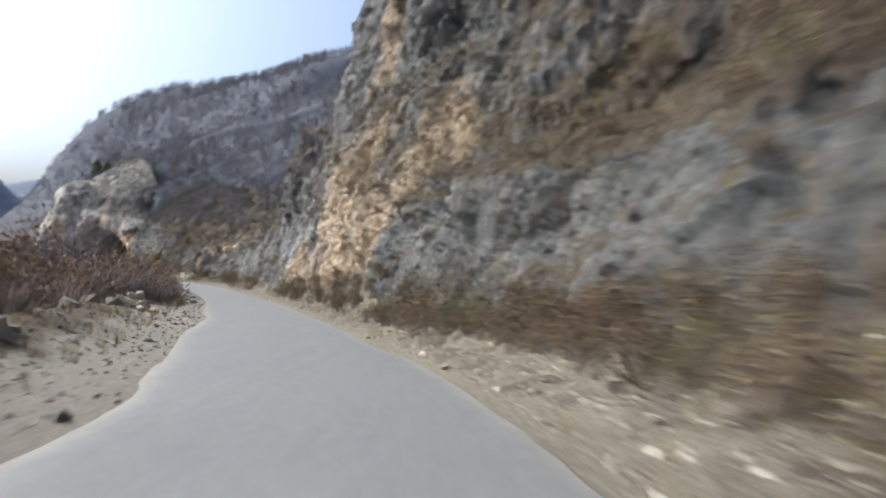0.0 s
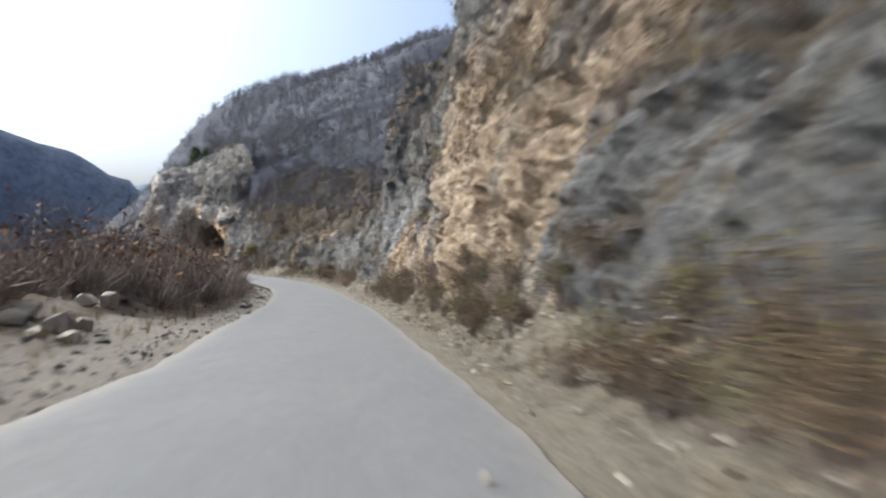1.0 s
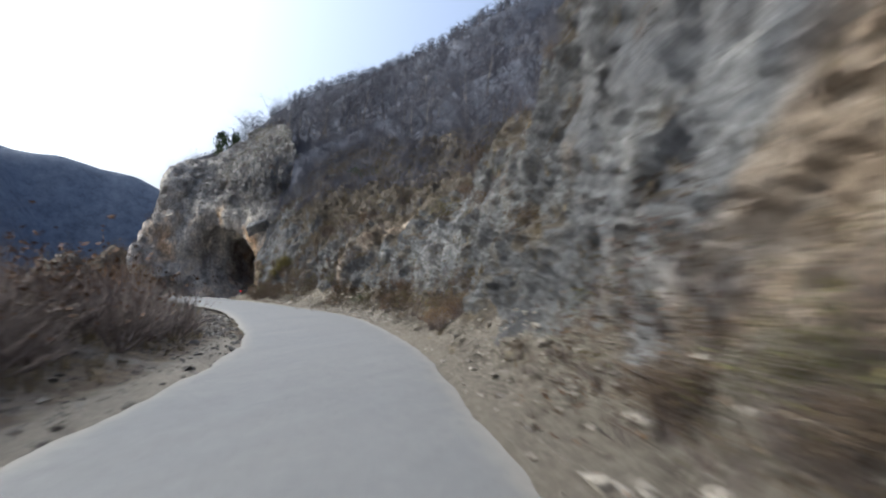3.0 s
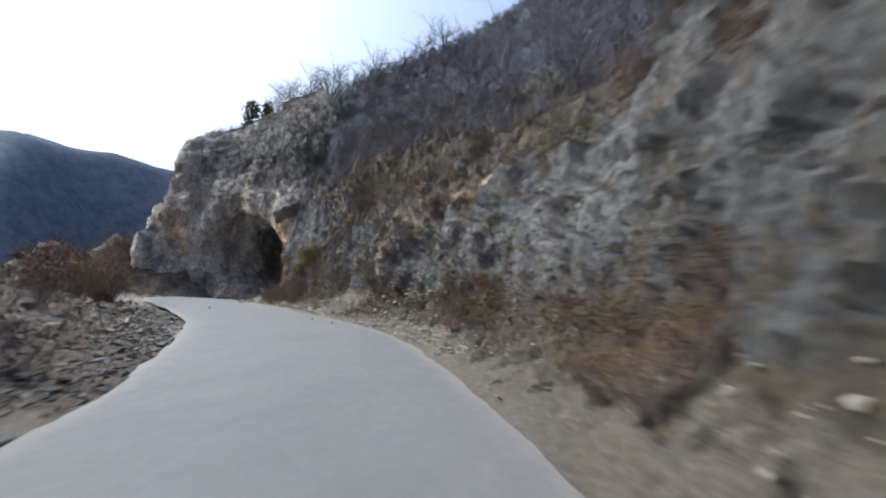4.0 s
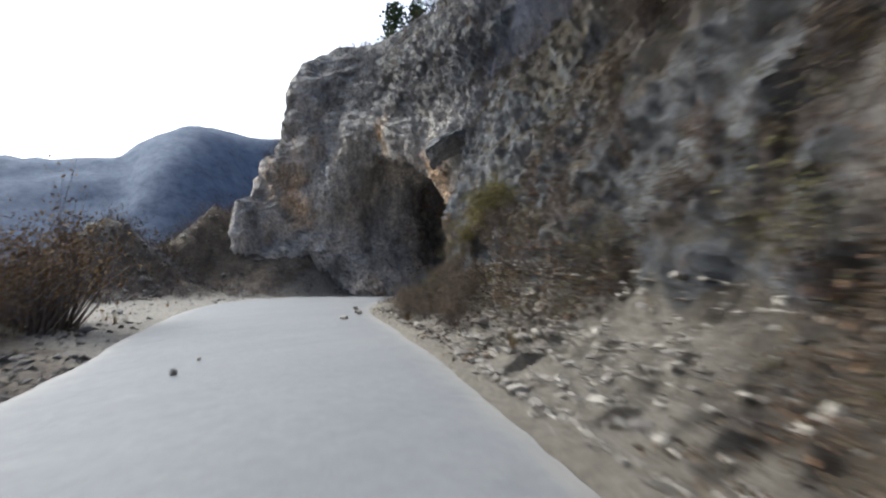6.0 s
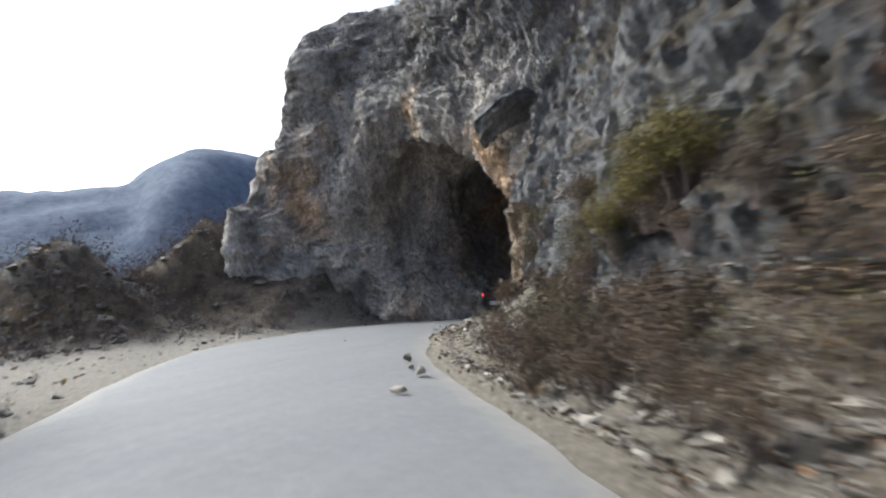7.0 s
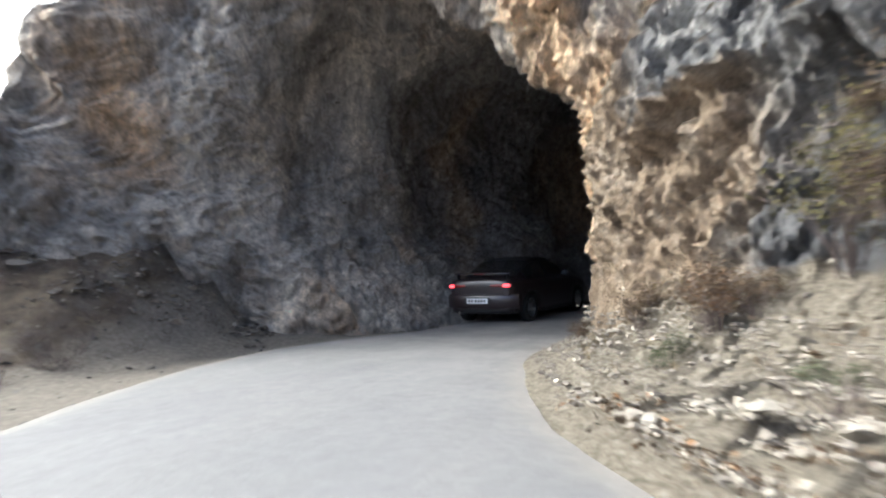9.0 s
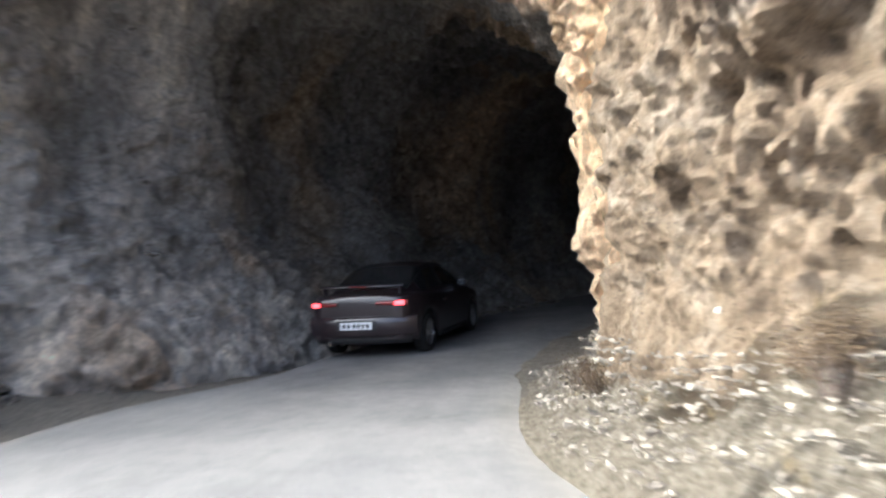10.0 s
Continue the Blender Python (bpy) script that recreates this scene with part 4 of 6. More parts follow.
def leaf(out, p, size, rng):
    verts, tris = out
    a = unit(rng.normal(size=3)) * size
    b_ = unit(np.cross(a, rng.normal(size=3))) * size * 0.55
    lift = unit(np.cross(a, b_)) * size * 0.2
    k = len(verts)
    verts.extend([p - a, p + b_ + lift, p + a, p - b_ + lift])
    tris.extend([(k, k + 1, k + 2), (k, k + 2, k + 3)])


def shrub_arrays(seed, height, width, stems, leaves, leaf_size):
    """Stems and leaves of one bush that stands on the origin."""
    rng = np.random.default_rng(seed)
    wood, green = ([], []), ([], [])
    tips = []
    for _ in range(stems):
        a, lean = rng.uniform(0, 6.283), rng.uniform(0.1, 1.0)
        foot = np.array([math.cos(a), math.sin(a), 0]) * rng.uniform(0, 0.12) * width
        top = np.array([math.cos(a) * lean * width * 0.5, math.sin(a) * lean * width * 0.5, height * rng.uniform(0.55, 1.0) * (1 - 0.35 * lean * lean)])
        mid_p = (foot + top) / 2 + rng.normal(size=3) * 0.06 * height + np.array([0, 0, 0.06 * height])
        r0 = 0.012 * height
        stick(wood, foot + np.array([0, 0, -0.1]), mid_p, r0, r0 * 0.65)
        stick(wood, mid_p, top, r0 * 0.65, r0 * 0.2)
        for _ in range(5):
            f = rng.uniform(0.1, 1.0)
            p = mid_p * (1 - f) + top * f
            q = p + (unit(top - foot) * 0.6 + rng.normal(size=3) * 0.55) * 0.26 * height
            q[2] = max(q[2], 0.05)
            stick(wood, p, q, r0 * 0.3, r0 * 0.1)
            tips += [q, (p + q) / 2]
    for _ in range(leaves):
        leaf(green, tips[rng.integers(len(tips))] + rng.normal(size=3) * 0.07 * height, leaf_size * rng.uniform(0.6, 1.3), rng)
    return [(np.array(v_), np.array(t_).reshape(-1, 3)) for v_, t_ in (wood, green) if v_]


def tree_arrays(seed, height, twigs=3, spread_=0.42, levels=3):
    """Trunk and bare crown of a tree that stands on the origin."""
    rng = np.random.default_rng(seed)
    trunk, crown = ([], []), ([], [])

    def grow(p, d, length, r_, level):
        target = trunk if level < 1 else crown
        n = 4 if level < 2 else 2
        for i in range(n):
            q = p + d * length / n
            r1 = r_ * (1 - 0.55 / n * (1 if level else 1.2))
            stick(target, p, q, r_, r1)
            p, r_ = q, r1
            d = unit(d + rng.normal(size=3) * 0.13 + np.array([0, 0, 0.06]))
            if level < levels and (level > 0 or i >= 1):
                for _ in range(twigs if level else twigs + 1):
                    side = unit(d * rng.uniform(0.5, 1.1) + rng.normal(size=3) * 0.75)
                    side[2] = abs(side[2]) * 0.8 + 0.1
                    grow(p - d * length / n * rng.uniform(0, 0.8), unit(side), length * rng.uniform(0.35, 0.62), r_ * 0.5, level + 1)

    grow(np.array([0, 0, -0.3]), np.array([0, 0, 1.0]), height * 0.72, height * 0.016, 0)
    return [(np.array(v_), np.array(t_).reshape(-1, 3)) for v_, t_ in (trunk, crown)]


def spike(out, p0, p1, r0):
    """A three-sided pointed twig."""
    verts, tris = out
    ax = unit(p1 - p0)
    side = unit(np.cross(ax, (0.3, 0.2, 0.9) if abs(ax[2]) < 0.8 else (1, 0, 0)))
    up = np.cross(ax, side)
    k = len(verts)
    verts.extend([p0 + side * r0, p0 - side * r0 * 0.5 + up * r0 * 0.87, p0 - side * r0 * 0.5 - up * r0 * 0.87, p1])
    tris.extend([(k, k + 1, k + 3), (k + 1, k + 2, k + 3), (k + 2, k, k + 3)])


def far_tree(seed, twigs):
    """A bare tree of unit height, for woods."""
    rg = np.random.default_rng(seed)
    out = ([], [])
    spike(out, np.array([0, 0, -0.05]), np.array([rg.normal(0, 0.06), rg.normal(0, 0.06), 0.9]), 0.012)
    for _ in range(twigs):
        z0 = rg.uniform(0.08, 0.75)
        a, lean = rg.uniform(0, 6.28), rg.uniform(0.4, 1.3)
        q = np.array([math.cos(a) * lean, math.sin(a) * lean, 1.0])
        p = np.array([0, 0, z0]) + q * rg.uniform(0, 0.16)
        spike(out, p, p + unit(q + rg.normal(size=3) * 0.25) * rg.uniform(0.16, 0.46) * (1.25 - z0), 0.017)
    return np.array(out[0]), np.array(out[1])


def far_bush(seed, twigs, thick=0.012):
    rg = np.random.default_rng(seed)
    out = ([], [])
    for _ in range(twigs):
        a, lean = rg.uniform(0, 6.28), rg.uniform(0.1, 1.2)
        q = unit(np.array([math.cos(a) * lean, math.sin(a) * lean, 1.0]))
        p = q * rg.uniform(0, 0.6) * rg.uniform(0.3, 1) + np.array([0, 0, -0.05])
        spike(out, p, p + unit(q + rg.normal(size=3) * 0.35) * rg.uniform(0.3, 0.6), thick)
    return np.array(out[0]), np.array(out[1])


def scatter(name, templates, places, mat, rng):
    """Many small plants or stones as one mesh: places are rows of x, y, z, size, turn."""
    vs, ts, k = [], [], 0
    pick = rng.integers(0, len(templates), len(places))
    for j, (tv, tt) in enumerate(templates):
        rows_ = places[pick == j]
        if not len(rows_):
            continue
        c, s_ = np.cos(rows_[:, 4])[:, None], np.sin(rows_[:, 4])[:, None]
        x_, y_, z_ = tv[:, 0][None], tv[:, 1][None], tv[:, 2][None]
        size = rows_[:, 3][:, None]
        pts = np.stack([rows_[:, 0][:, None] + size * (c * x_ - s_ * y_), rows_[:, 1][:, None] + size * (s_ * x_ + c * y_), rows_[:, 2][:, None] + size * z_], 2)
        vs.append(pts.reshape(-1, 3))
        ts.append((tt[None] + (np.arange(len(rows_)) * len(tv))[:, None, None] + k).reshape(-1, 3))
        k += len(rows_) * len(tv)
    return new(name, triangles(name, np.vstack(vs), np.vstack(ts), mat))


def stone_arrays(seed, flatness=0.65, bits=14):
    """An angular stone: the hull of a few points on a squashed ball."""
    rng = np.random.default_rng(seed)
    bm = bmesh.new()
    for _ in range(bits):
        p = unit(rng.normal(size=3)) * rng.uniform(0.8, 1.0) * np.array([1.0, rng.uniform(0.6, 0.9), flatness])
        bm.verts.new(p)
    res = bmesh.ops.convex_hull(bm, input=bm.verts[:])
    bmesh.ops.delete(bm, geom=[g for g in res["geom_interior"] if isinstance(g, bmesh.types.BMVert)], context="VERTS")
    bmesh.ops.triangulate(bm, faces=bm.faces[:])
    bm.verts.index_update()
    out = np.array([v_.co[:] for v_ in bm.verts]), np.array([[v_.index for v_ in f.verts] for f in bm.faces])
    bm.free()
    return out


def height_at(x_, y_):
    """Height of the ground sheet."""
    x_, y_ = np.atleast_1d(x_).astype(float), np.atleast_1d(y_).astype(float)
    i = np.clip(np.searchsorted(xs, x_) - 1, 0, len(xs) - 2)
    j = np.clip(np.searchsorted(ys, y_) - 1, 0, len(ys) - 2)
    fx, fy = (x_ - xs[i]) / (xs[i + 1] - xs[i]), (y_ - ys[j]) / (ys[j + 1] - ys[j])
    g = gz.reshape(len(ys), len(xs))
    return (g[j, i] * (1 - fx) + g[j, i + 1] * fx) * (1 - fy) + (g[j + 1, i] * (1 - fx) + g[j + 1, i + 1] * fx) * fy


def along_left(y_, dist):
    """A point that lies dist beyond the road's left edge, at the place where the edge passes y."""
    k = np.array([np.argmin(np.abs(left_line[:, 1] - q)) for q in np.atleast_1d(y_)])
    t_ = left_line[np.minimum(k + 1, len(left_line) - 1)] - left_line[np.maximum(k - 1, 0)]
    t_ /= np.linalg.norm(t_, axis=1)[:, None]
    return left_line[k] + np.column_stack([-t_[:, 1], t_[:, 0]]) * np.atleast_1d(dist)[:, None]


# cliff skin: its normals and places that can hold plants and stones
cg = cliff_pts.reshape(n_v, n_u, 3)
cn = np.cross(np.gradient(cg, axis=1), np.gradient(cg, axis=0)).reshape(-1, 3)
cn /= np.linalg.norm(cn, axis=1)[:, None] + 1e-9
cn *= np.sign(cn[:, 2:3] + 1e-6)
rng = np.random.default_rng(11)
cliff_dist = profile[:, :, 0].ravel()
ledge_noise = fbm(cliff_pts, 0.35, 3, 0.5, 401)

# ---- lead car ----
def car():
    root = new("car")
    length = 4.15
    axle_r, axle_f, wheel_r = 0.0, 2.52, 0.305
    tail, nose = -0.78, 3.35

    def deck(x_):
        return np.interp(x_, [-0.78, -0.775, -0.76, -0.72, -0.6, -0.45, 0.2, 2.0, 2.4, 3.0, 3.25, 3.35], [0.72, 0.86, 0.925, 0.955, 0.975, 0.98, 0.955, 0.93, 0.90, 0.80, 0.70, 0.52])

    def width(x_):
        return np.interp(x_, [-0.78, -0.74, -0.66, -0.5, -0.2, 0.8, 2.2, 2.9, 3.2, 3.35], [0.60, 0.70, 0.77, 0.815, 0.85, 0.86, 0.855, 0.82, 0.74, 0.58])

    def sill(x_):
        z_ = np.interp(x_, [-0.78, -0.4, 0.5, 2.2, 3.35], [0.30, 0.24, 0.20, 0.20, 0.24])
        for c in (axle_r, axle_f):
            dx = x_ - c
            if abs(dx) < 0.36:
                z_ = max(z_, 0.305 + math.sqrt(0.36 ** 2 - dx * dx))
        return z_

    # body shell: sections from one sill over the deck to the other
    stations = np.unique(np.concatenate([np.linspace(tail, nose, 60), [-0.777, -0.77, -0.76, -0.74, -0.72, -0.69, axle_r - 0.359, axle_r + 0.359, axle_f - 0.359, axle_f + 0.359]]))
    ring = np.linspace(-1, 1, 33)
    verts, faces = [], []
    for x_ in stations:
        w, top, low = width(x_), deck(x_), sill(x_)
        belt = min(0.62, top - 0.06)
        for t_ in ring:
            s_ = abs(t_)
            if s_ < 0.5:
                f = s_ / 0.5
                y_, z_ = w * 0.93 * f, top - 0.05 * f ** 2.5
            elif s_ < 0.66:
                f = (s_ - 0.5) / 0.16
                y_, z_ = w * (0.93 + 0.07 * math.sin(f * 1.57)), top - 0.05 - (top - 0.05 - belt) * (1 - math.cos(f * 1.57))
            else:
                f = (s_ - 0.66) / 0.34
                y_, z_ = w * (1 - 0.05 * f * f), belt + (low - belt) * f
                if low >= belt:
                    z_ = max(z_, low)
            verts.append((y_ * (1 if t_ >= 0 else -1), x_, z_))
    m_ = len(ring)
    for i in range(len(stations) - 1):
        for j in range(m_ - 1):
            a = i * m_ + j
            faces.append((a, a + 1, a + m_ + 1, a + m_))
    faces.append(tuple(range(m_ - 1, -1, -1)))
    faces.append(tuple((len(stations) - 1) * m_ + j for j in range(m_)))
    part_mesh("body", mesh_of("body", verts, faces, PAINT, False), root, "dark maroon painted steel body")
    bm = bmesh.new()
    bmesh.ops.create_cube(bm, size=1, matrix=Matrix.Translation((0, 1.28, 0.42)) @ Matrix.Diagonal((1.2, 3.9, 0.36, 1)))
    part("underbody", bm, BLACK_PLASTIC, root)

    # cabin: rounded shell from the belt line to the roof
    def cabin(u, v_):
        x_ = -0.42 + u * 2.85
        top = np.interp(u, [0, 0.12, 0.28, 0.45, 0.62, 0.80, 1.0], [0.93, 1.12, 1.33, 1.385, 1.36, 1.17, 0.90])
        base_z = np.interp(u, [0, 0.5, 1], [0.90, 0.90, 0.88])
        w0 = np.interp(u, [0, 0.2, 0.8, 1], [0.66, 0.79, 0.80, 0.70])
        w1 = np.interp(u, [0, 0.3, 0.7, 1], [0.60, 0.56, 0.57, 0.66])
        s_ = abs(v_)
        rise = max(top - base_z, 0.0)
        if s_ > 0.45:
            f = (1 - s_) / 0.55
            y_, z_ = w0 + (w1 - w0) * f, base_z + rise * 0.9 * f
        else:
            f = s_ / 0.45
            y_, z_ = w1 * math.sin(f * 1.5708) ** 0.9 if f > 0 else 0.0, base_z + rise * (0.9 + 0.1 * math.cos(f * 1.5708))
        return np.array([math.copysign(y_, v_), x_, z_])

    def patch(u0, u1, v0, v1, lift, nu=14, nv=12):
        vs, fs = [], []
        mid_c = np.array([0, 1.0, 0.9])
        for i in range(nu + 1):
            for j in range(nv + 1):
                p = cabin(u0 + (u1 - u0) * i / nu, v0 + (v1 - v0) * j / nv)
                out_ = p - mid_c
                vs.append(p + unit(out_ * np.array([1, 0.6, 1.4])) * lift)
        for i in range(nu):
            for j in range(nv):
                a = i * (nv + 1) + j
                fs.append((a, a + 1, a + nv + 2, a + nv + 1))
        return vs, fs

    vs, fs = patch(0, 1, -1, 1, 0, 40, 36)
    part_mesh("cabin", mesh_of("cabin", vs, fs, PAINT, False), root)
    for nm, args, lab in (("rear_window", (0.045, 0.27, -0.52, 0.52), "dark sloping rear window"), ("windscreen", (0.66, 0.97, -0.55, 0.55), "sloping windscreen")):
        vs, fs = patch(*args, 0.008)
        part_mesh(nm, mesh_of(nm, vs, fs, GLASS_DARK, False), root, lab)
    for sgn in (1, -1):
        for u0, u1 in ((0.14, 0.44), (0.47, 0.80)):
            a, c = (0.53, 0.92) if sgn > 0 else (-0.92, -0.53)
            vs, fs = patch(u0, u1, a, c, 0.008)
            part_mesh("side_window", mesh_of("side_window", vs, fs, GLASS_DARK, False), root)

    def block(nm, size, at, mat, parent, label="", bevel=0.015, turn=(0, 0, 0)):
        bm = bmesh.new()
        bmesh.ops.create_cube(bm, size=1, matrix=Matrix.Diagonal((*size, 1)))
        if bevel:
            bmesh.ops.bevel(bm, geom=bm.edges[:], offset=min(bevel, min(size) * 0.45), segments=2, affect="EDGES")
        bmesh.ops.transform(bm, matrix=pose(*at, *turn), verts=bm.verts[:])
        return part(nm, bm, mat, parent, label)

    # tail: rounded bumper, plate, lamps, lid, wing, exhaust
    def wrap(nm, mat, parent, label, s0, s1, section, back, half, bend=0.17, n=26):
        """A band bent round the tail: section rows are height at the inner and outer end, and set-back."""
        vs, fs = [], []
        for i in range(n + 1):
            s_ = s0 + (s1 - s0) * i / n
            f = i / n
            for z0, z1, inset in section:
                vs.append((half * s_ * (1 - 0.25 * inset), back + inset + bend * abs(s_) ** 3.5, z0 + (z1 - z0) * f))
        m_ = len(section)
        for i in range(n):
            for j in range(m_ - 1):
                p_ = i * m_ + j
                fs.append((p_, p_ + m_, p_ + m_ + 1, p_ + 1))
        return part_mesh(nm, mesh_of(nm, vs, fs, mat, False), parent, label)

    bump_ = wrap("rear_bumper", PAINT, root, "dark maroon bumper", -1.08, 1.08, [(0.33, 0.33, 0.14), (0.335, 0.335, 0.03), (0.38, 0.38, 0.005), (0.52, 0.52, 0.0), (0.60, 0.60, 0.008), (0.628, 0.628, 0.03), (0.636, 0.636, 0.07), (0.64, 0.64, 0.16)], -0.855, 0.795)
    wrap("diffuser", BLACK_PLASTIC, bump_, "black plastic lower panel", -0.98, 0.98, [(0.22, 0.22, 0.16), (0.23, 0.23, 0.08), (0.30, 0.30, 0.04), (0.345, 0.345, 0.04)], -0.84, 0.78)
    block("plate_recess", (0.62, 0.02, 0.15), (0, -0.853, 0.505), BLACK_PLASTIC, bump_, "", 0.008)
    plate = block("number_plate", (0.50, 0.012, 0.105), (0, -0.866, 0.505), PLATE_WHITE, root, "white plate with dark bars", 0.003)
    for k in range(6):
        block("plate_bar", (0.045, 0.005, 0.055), (-0.185 + k * 0.07 + (0.02 if k > 1 else 0), -0.873, 0.505), BLACK_PLASTIC, plate, "", 0)
    for sgn in (1, -1):
        lamp = wrap("tail_lamp", LAMP_RED, root, "slim red tail lamp", sgn * 0.40, sgn * 1.0, [(0.795, 0.765, 0.05), (0.80, 0.772, 0.0), (0.835, 0.85, 0.0), (0.84, 0.857, 0.05)], -0.825, 0.765, 0.085, 12)
        wrap("brake_bulb", LAMP_LIT, lamp, "glowing red brake light", sgn * 0.77, sgn * 0.95, [(0.785, 0.78, 0.01), (0.79, 0.785, 0.0), (0.838, 0.845, 0.0), (0.843, 0.85, 0.01)], -0.833, 0.765, 0.085, 6)
        block("wing_post", (0.035, 0.10, 0.12), (sgn * 0.60, -0.58, 1.0), PAINT, root, "", 0.01, (12, 0, 0))
        mirror = block("door_mirror", (0.17, 0.10, 0.12), (sgn * 0.91, 1.62, 0.97), PAINT, root, "body-coloured door mirror", 0.035)
        block("mirror_glass", (0.12, 0.01, 0.08), (sgn * 0.91, 1.566, 0.97), GLASS_DARK, mirror, "", 0.003)
        block("door_handle", (0.02, 0.13, 0.025), (sgn * 0.858, 0.72, 0.74), CHROME, root, "bright door handle", 0.008)
        block("side_sill", (0.05, 1.6, 0.09), (sgn * 0.825, 1.26, 0.22), BLACK_PLASTIC, root, "", 0.02)
        block("headlamp", (0.34, 0.12, 0.12), (sgn * 0.52, 3.16, 0.64), CHROME, root, "clear headlamp", 0.03, (0, 0, sgn * -18))
    wing = wrap("rear_wing", PAINT, root, "raised rear spoiler", -1.0, 1.0, [(1.055, 1.045, 0.0), (1.07, 1.06, -0.005), (1.078, 1.068, 0.04), (1.085, 1.075, 0.17), (1.075, 1.065, 0.19), (1.06, 1.05, 0.15), (1.055, 1.045, 0.0)], -0.72, 0.66, 0.06)
    block("stop_light", (0.26, 0.010, 0.014), (0, -0.728, 1.062), LAMP_RED, wing, "", 0.003)
    bm = bmesh.new()
    bmesh.ops.create_cone(bm, cap_ends=True, segments=20, radius1=0.036, radius2=0.036, depth=0.2, matrix=pose(-0.42, -0.80, 0.255, 90, 0, 0))
    part("exhaust_pipe", bm, CHROME, root, "bright exhaust tip")
    # wheels
    for x_ in (axle_r, axle_f):
        for sgn in (1, -1):
            wheel = new("wheel")
            wheel.parent = root
            wheel.location = (sgn * 0.735, x_, wheel_r)
            prof = [(0.20, -0.095), (0.265, -0.10), (0.295, -0.085), (0.305, -0.05), (0.305, 0.05), (0.295, 0.085), (0.265, 0.10), (0.20, 0.095)]
            vs, fs, n_ = [], [], 36
            for a in range(n_):
                c, s_ = math.cos(a * 6.2832 / n_), math.sin(a * 6.2832 / n_)
                vs += [(w, c * r_, s_ * r_) for r_, w in prof]
            for a in range(n_):
                for j in range(len(prof) - 1):
                    a1 = (a + 1) % n_
                    fs.append((a * 8 + j, a1 * 8 + j, a1 * 8 + j + 1, a * 8 + j + 1))
            part_mesh("tyre", mesh_of("tyre", vs, fs, RUBBER, False), wheel)
            bm = bmesh.new()
            bmesh.ops.create_cone(bm, cap_ends=False, segments=36, radius1=0.205, radius2=0.205, depth=0.17, matrix=pose(0, 0, 0, 0, 90, 0))
            bmesh.ops.create_cone(bm, cap_ends=True, segments=16, radius1=0.05, radius2=0.045, depth=0.05, matrix=pose(sgn * 0.06, 0, 0, 0, 90, 0))
            for q in range(7):
                bmesh.ops.create_cube(bm, size=1, matrix=pose(sgn * 0.055, 0, 0, q * 360 / 7, 0, 0) @ Matrix.Translation((0, 0, 0.12)) @ Matrix.Diagonal((0.03, 0.045, 0.18, 1)))
            bmesh.ops.create_cone(bm, cap_ends=True, segments=24, radius1=0.2, radius2=0.2, depth=0.01, matrix=pose(-sgn * 0.03, 0, 0, 0, 90, 0))
            part("rim", bm, ALLOY, wheel, "spoked alloy rim")
    return root


lead = car()
tagged(lead, "dark maroon three-door hatchback braking at the tunnel mouth", "car")
lead.matrix_basis = pose(-44.15, 93.0, float(road_height(93.6)) + 0.045, -1.2, 0, -10)

# ---- boulders and loose stones ----
stone_shapes = [stone_arrays(s_, 0.5 + 0.06 * (s_ % 5)) for s_ in range(9)]
stone_meshes = [triangles("rock", v_, t_, STONE) for v_, t_ in stone_shapes]


def rock(at, size, turn, shape, label, group=""):
    ob = new("rock", stone_meshes[shape])
    ob.matrix_basis = pose(*at, 0, 0, turn) @ Matrix.Diagonal((size, size, size, 1))
    return tagged(ob, label, "rock", group)


for x_, y_, size in ((-36.26, 78.10, 0.13), (-35.61, 76.97, 0.13), (-32.31, 70.92, 0.07), (-37.39, 79.2, 0.10), (-36.73, 78.5, 0.08), (-26.31, 68.23, 0.06), (-33.0, 71.72, 0.05), (-26.62, 68.72, 0.05), (-25.15, 67.4, 0.05), (-41.04, 81.46, 0.04), (-2.88, 18.07, 0.06)):
    rock((x_, y_, float(road_height(y_)) + 0.045 + size * 0.35), size, x_ * 70, int(abs(x_ * 10)) % 9, "fallen angular grey stone lying on the asphalt", "stones on the road")
# the slab that hangs over the corner of the tunnel mouth
bm = bmesh.new()
for w_, h_, d_ in ((0.4, 5.75, 1.15), (-1.3, 6.1, 1.2), (-0.6, 5.5, 0.45), (0.45, 5.2, 0.55), (0.3, 6.3, 0.7), (-1.5, 6.4, 0.7), (0.6, 6.0, 0.0), (-1.7, 6.0, 0.0), (-0.6, 6.6, 0.2), (-0.9, 6.1, 1.25)):
    at = mouth + along * w_ + front * d_
    bm.verts.new((at[0], at[1], h_ + float(road_height(at[1]))))
bmesh.ops.convex_hull(bm, input=bm.verts[:])
bmesh.ops.subdivide_edges(bm, edges=bm.edges[:], cuts=5, use_grid_fill=True)
bm.normal_update()
chips = rock_depth(np.array([v_.co[:] for v_ in bm.verts]) * 1.5)[2]
for v_, c in zip(bm.verts, chips):
    v_.co += v_.normal * float(c) * 0.6
me = bpy.data.meshes.new("rock_slab")
bm.to_mesh(me)
bm.free()
me.materials.append(ROCK)
me.attributes.new("age_shade", "FLOAT", "POINT").data.foreach_set("value", np.full(len(me.vertices), 0.45, np.float32))
me.attributes.new("ochre", "FLOAT", "POINT").data.foreach_set("value", np.full(len(me.vertices), -0.2, np.float32))
tagged(new("rock_slab", me), "dark grey slab of rock jutting over the tunnel mouth", "rock")
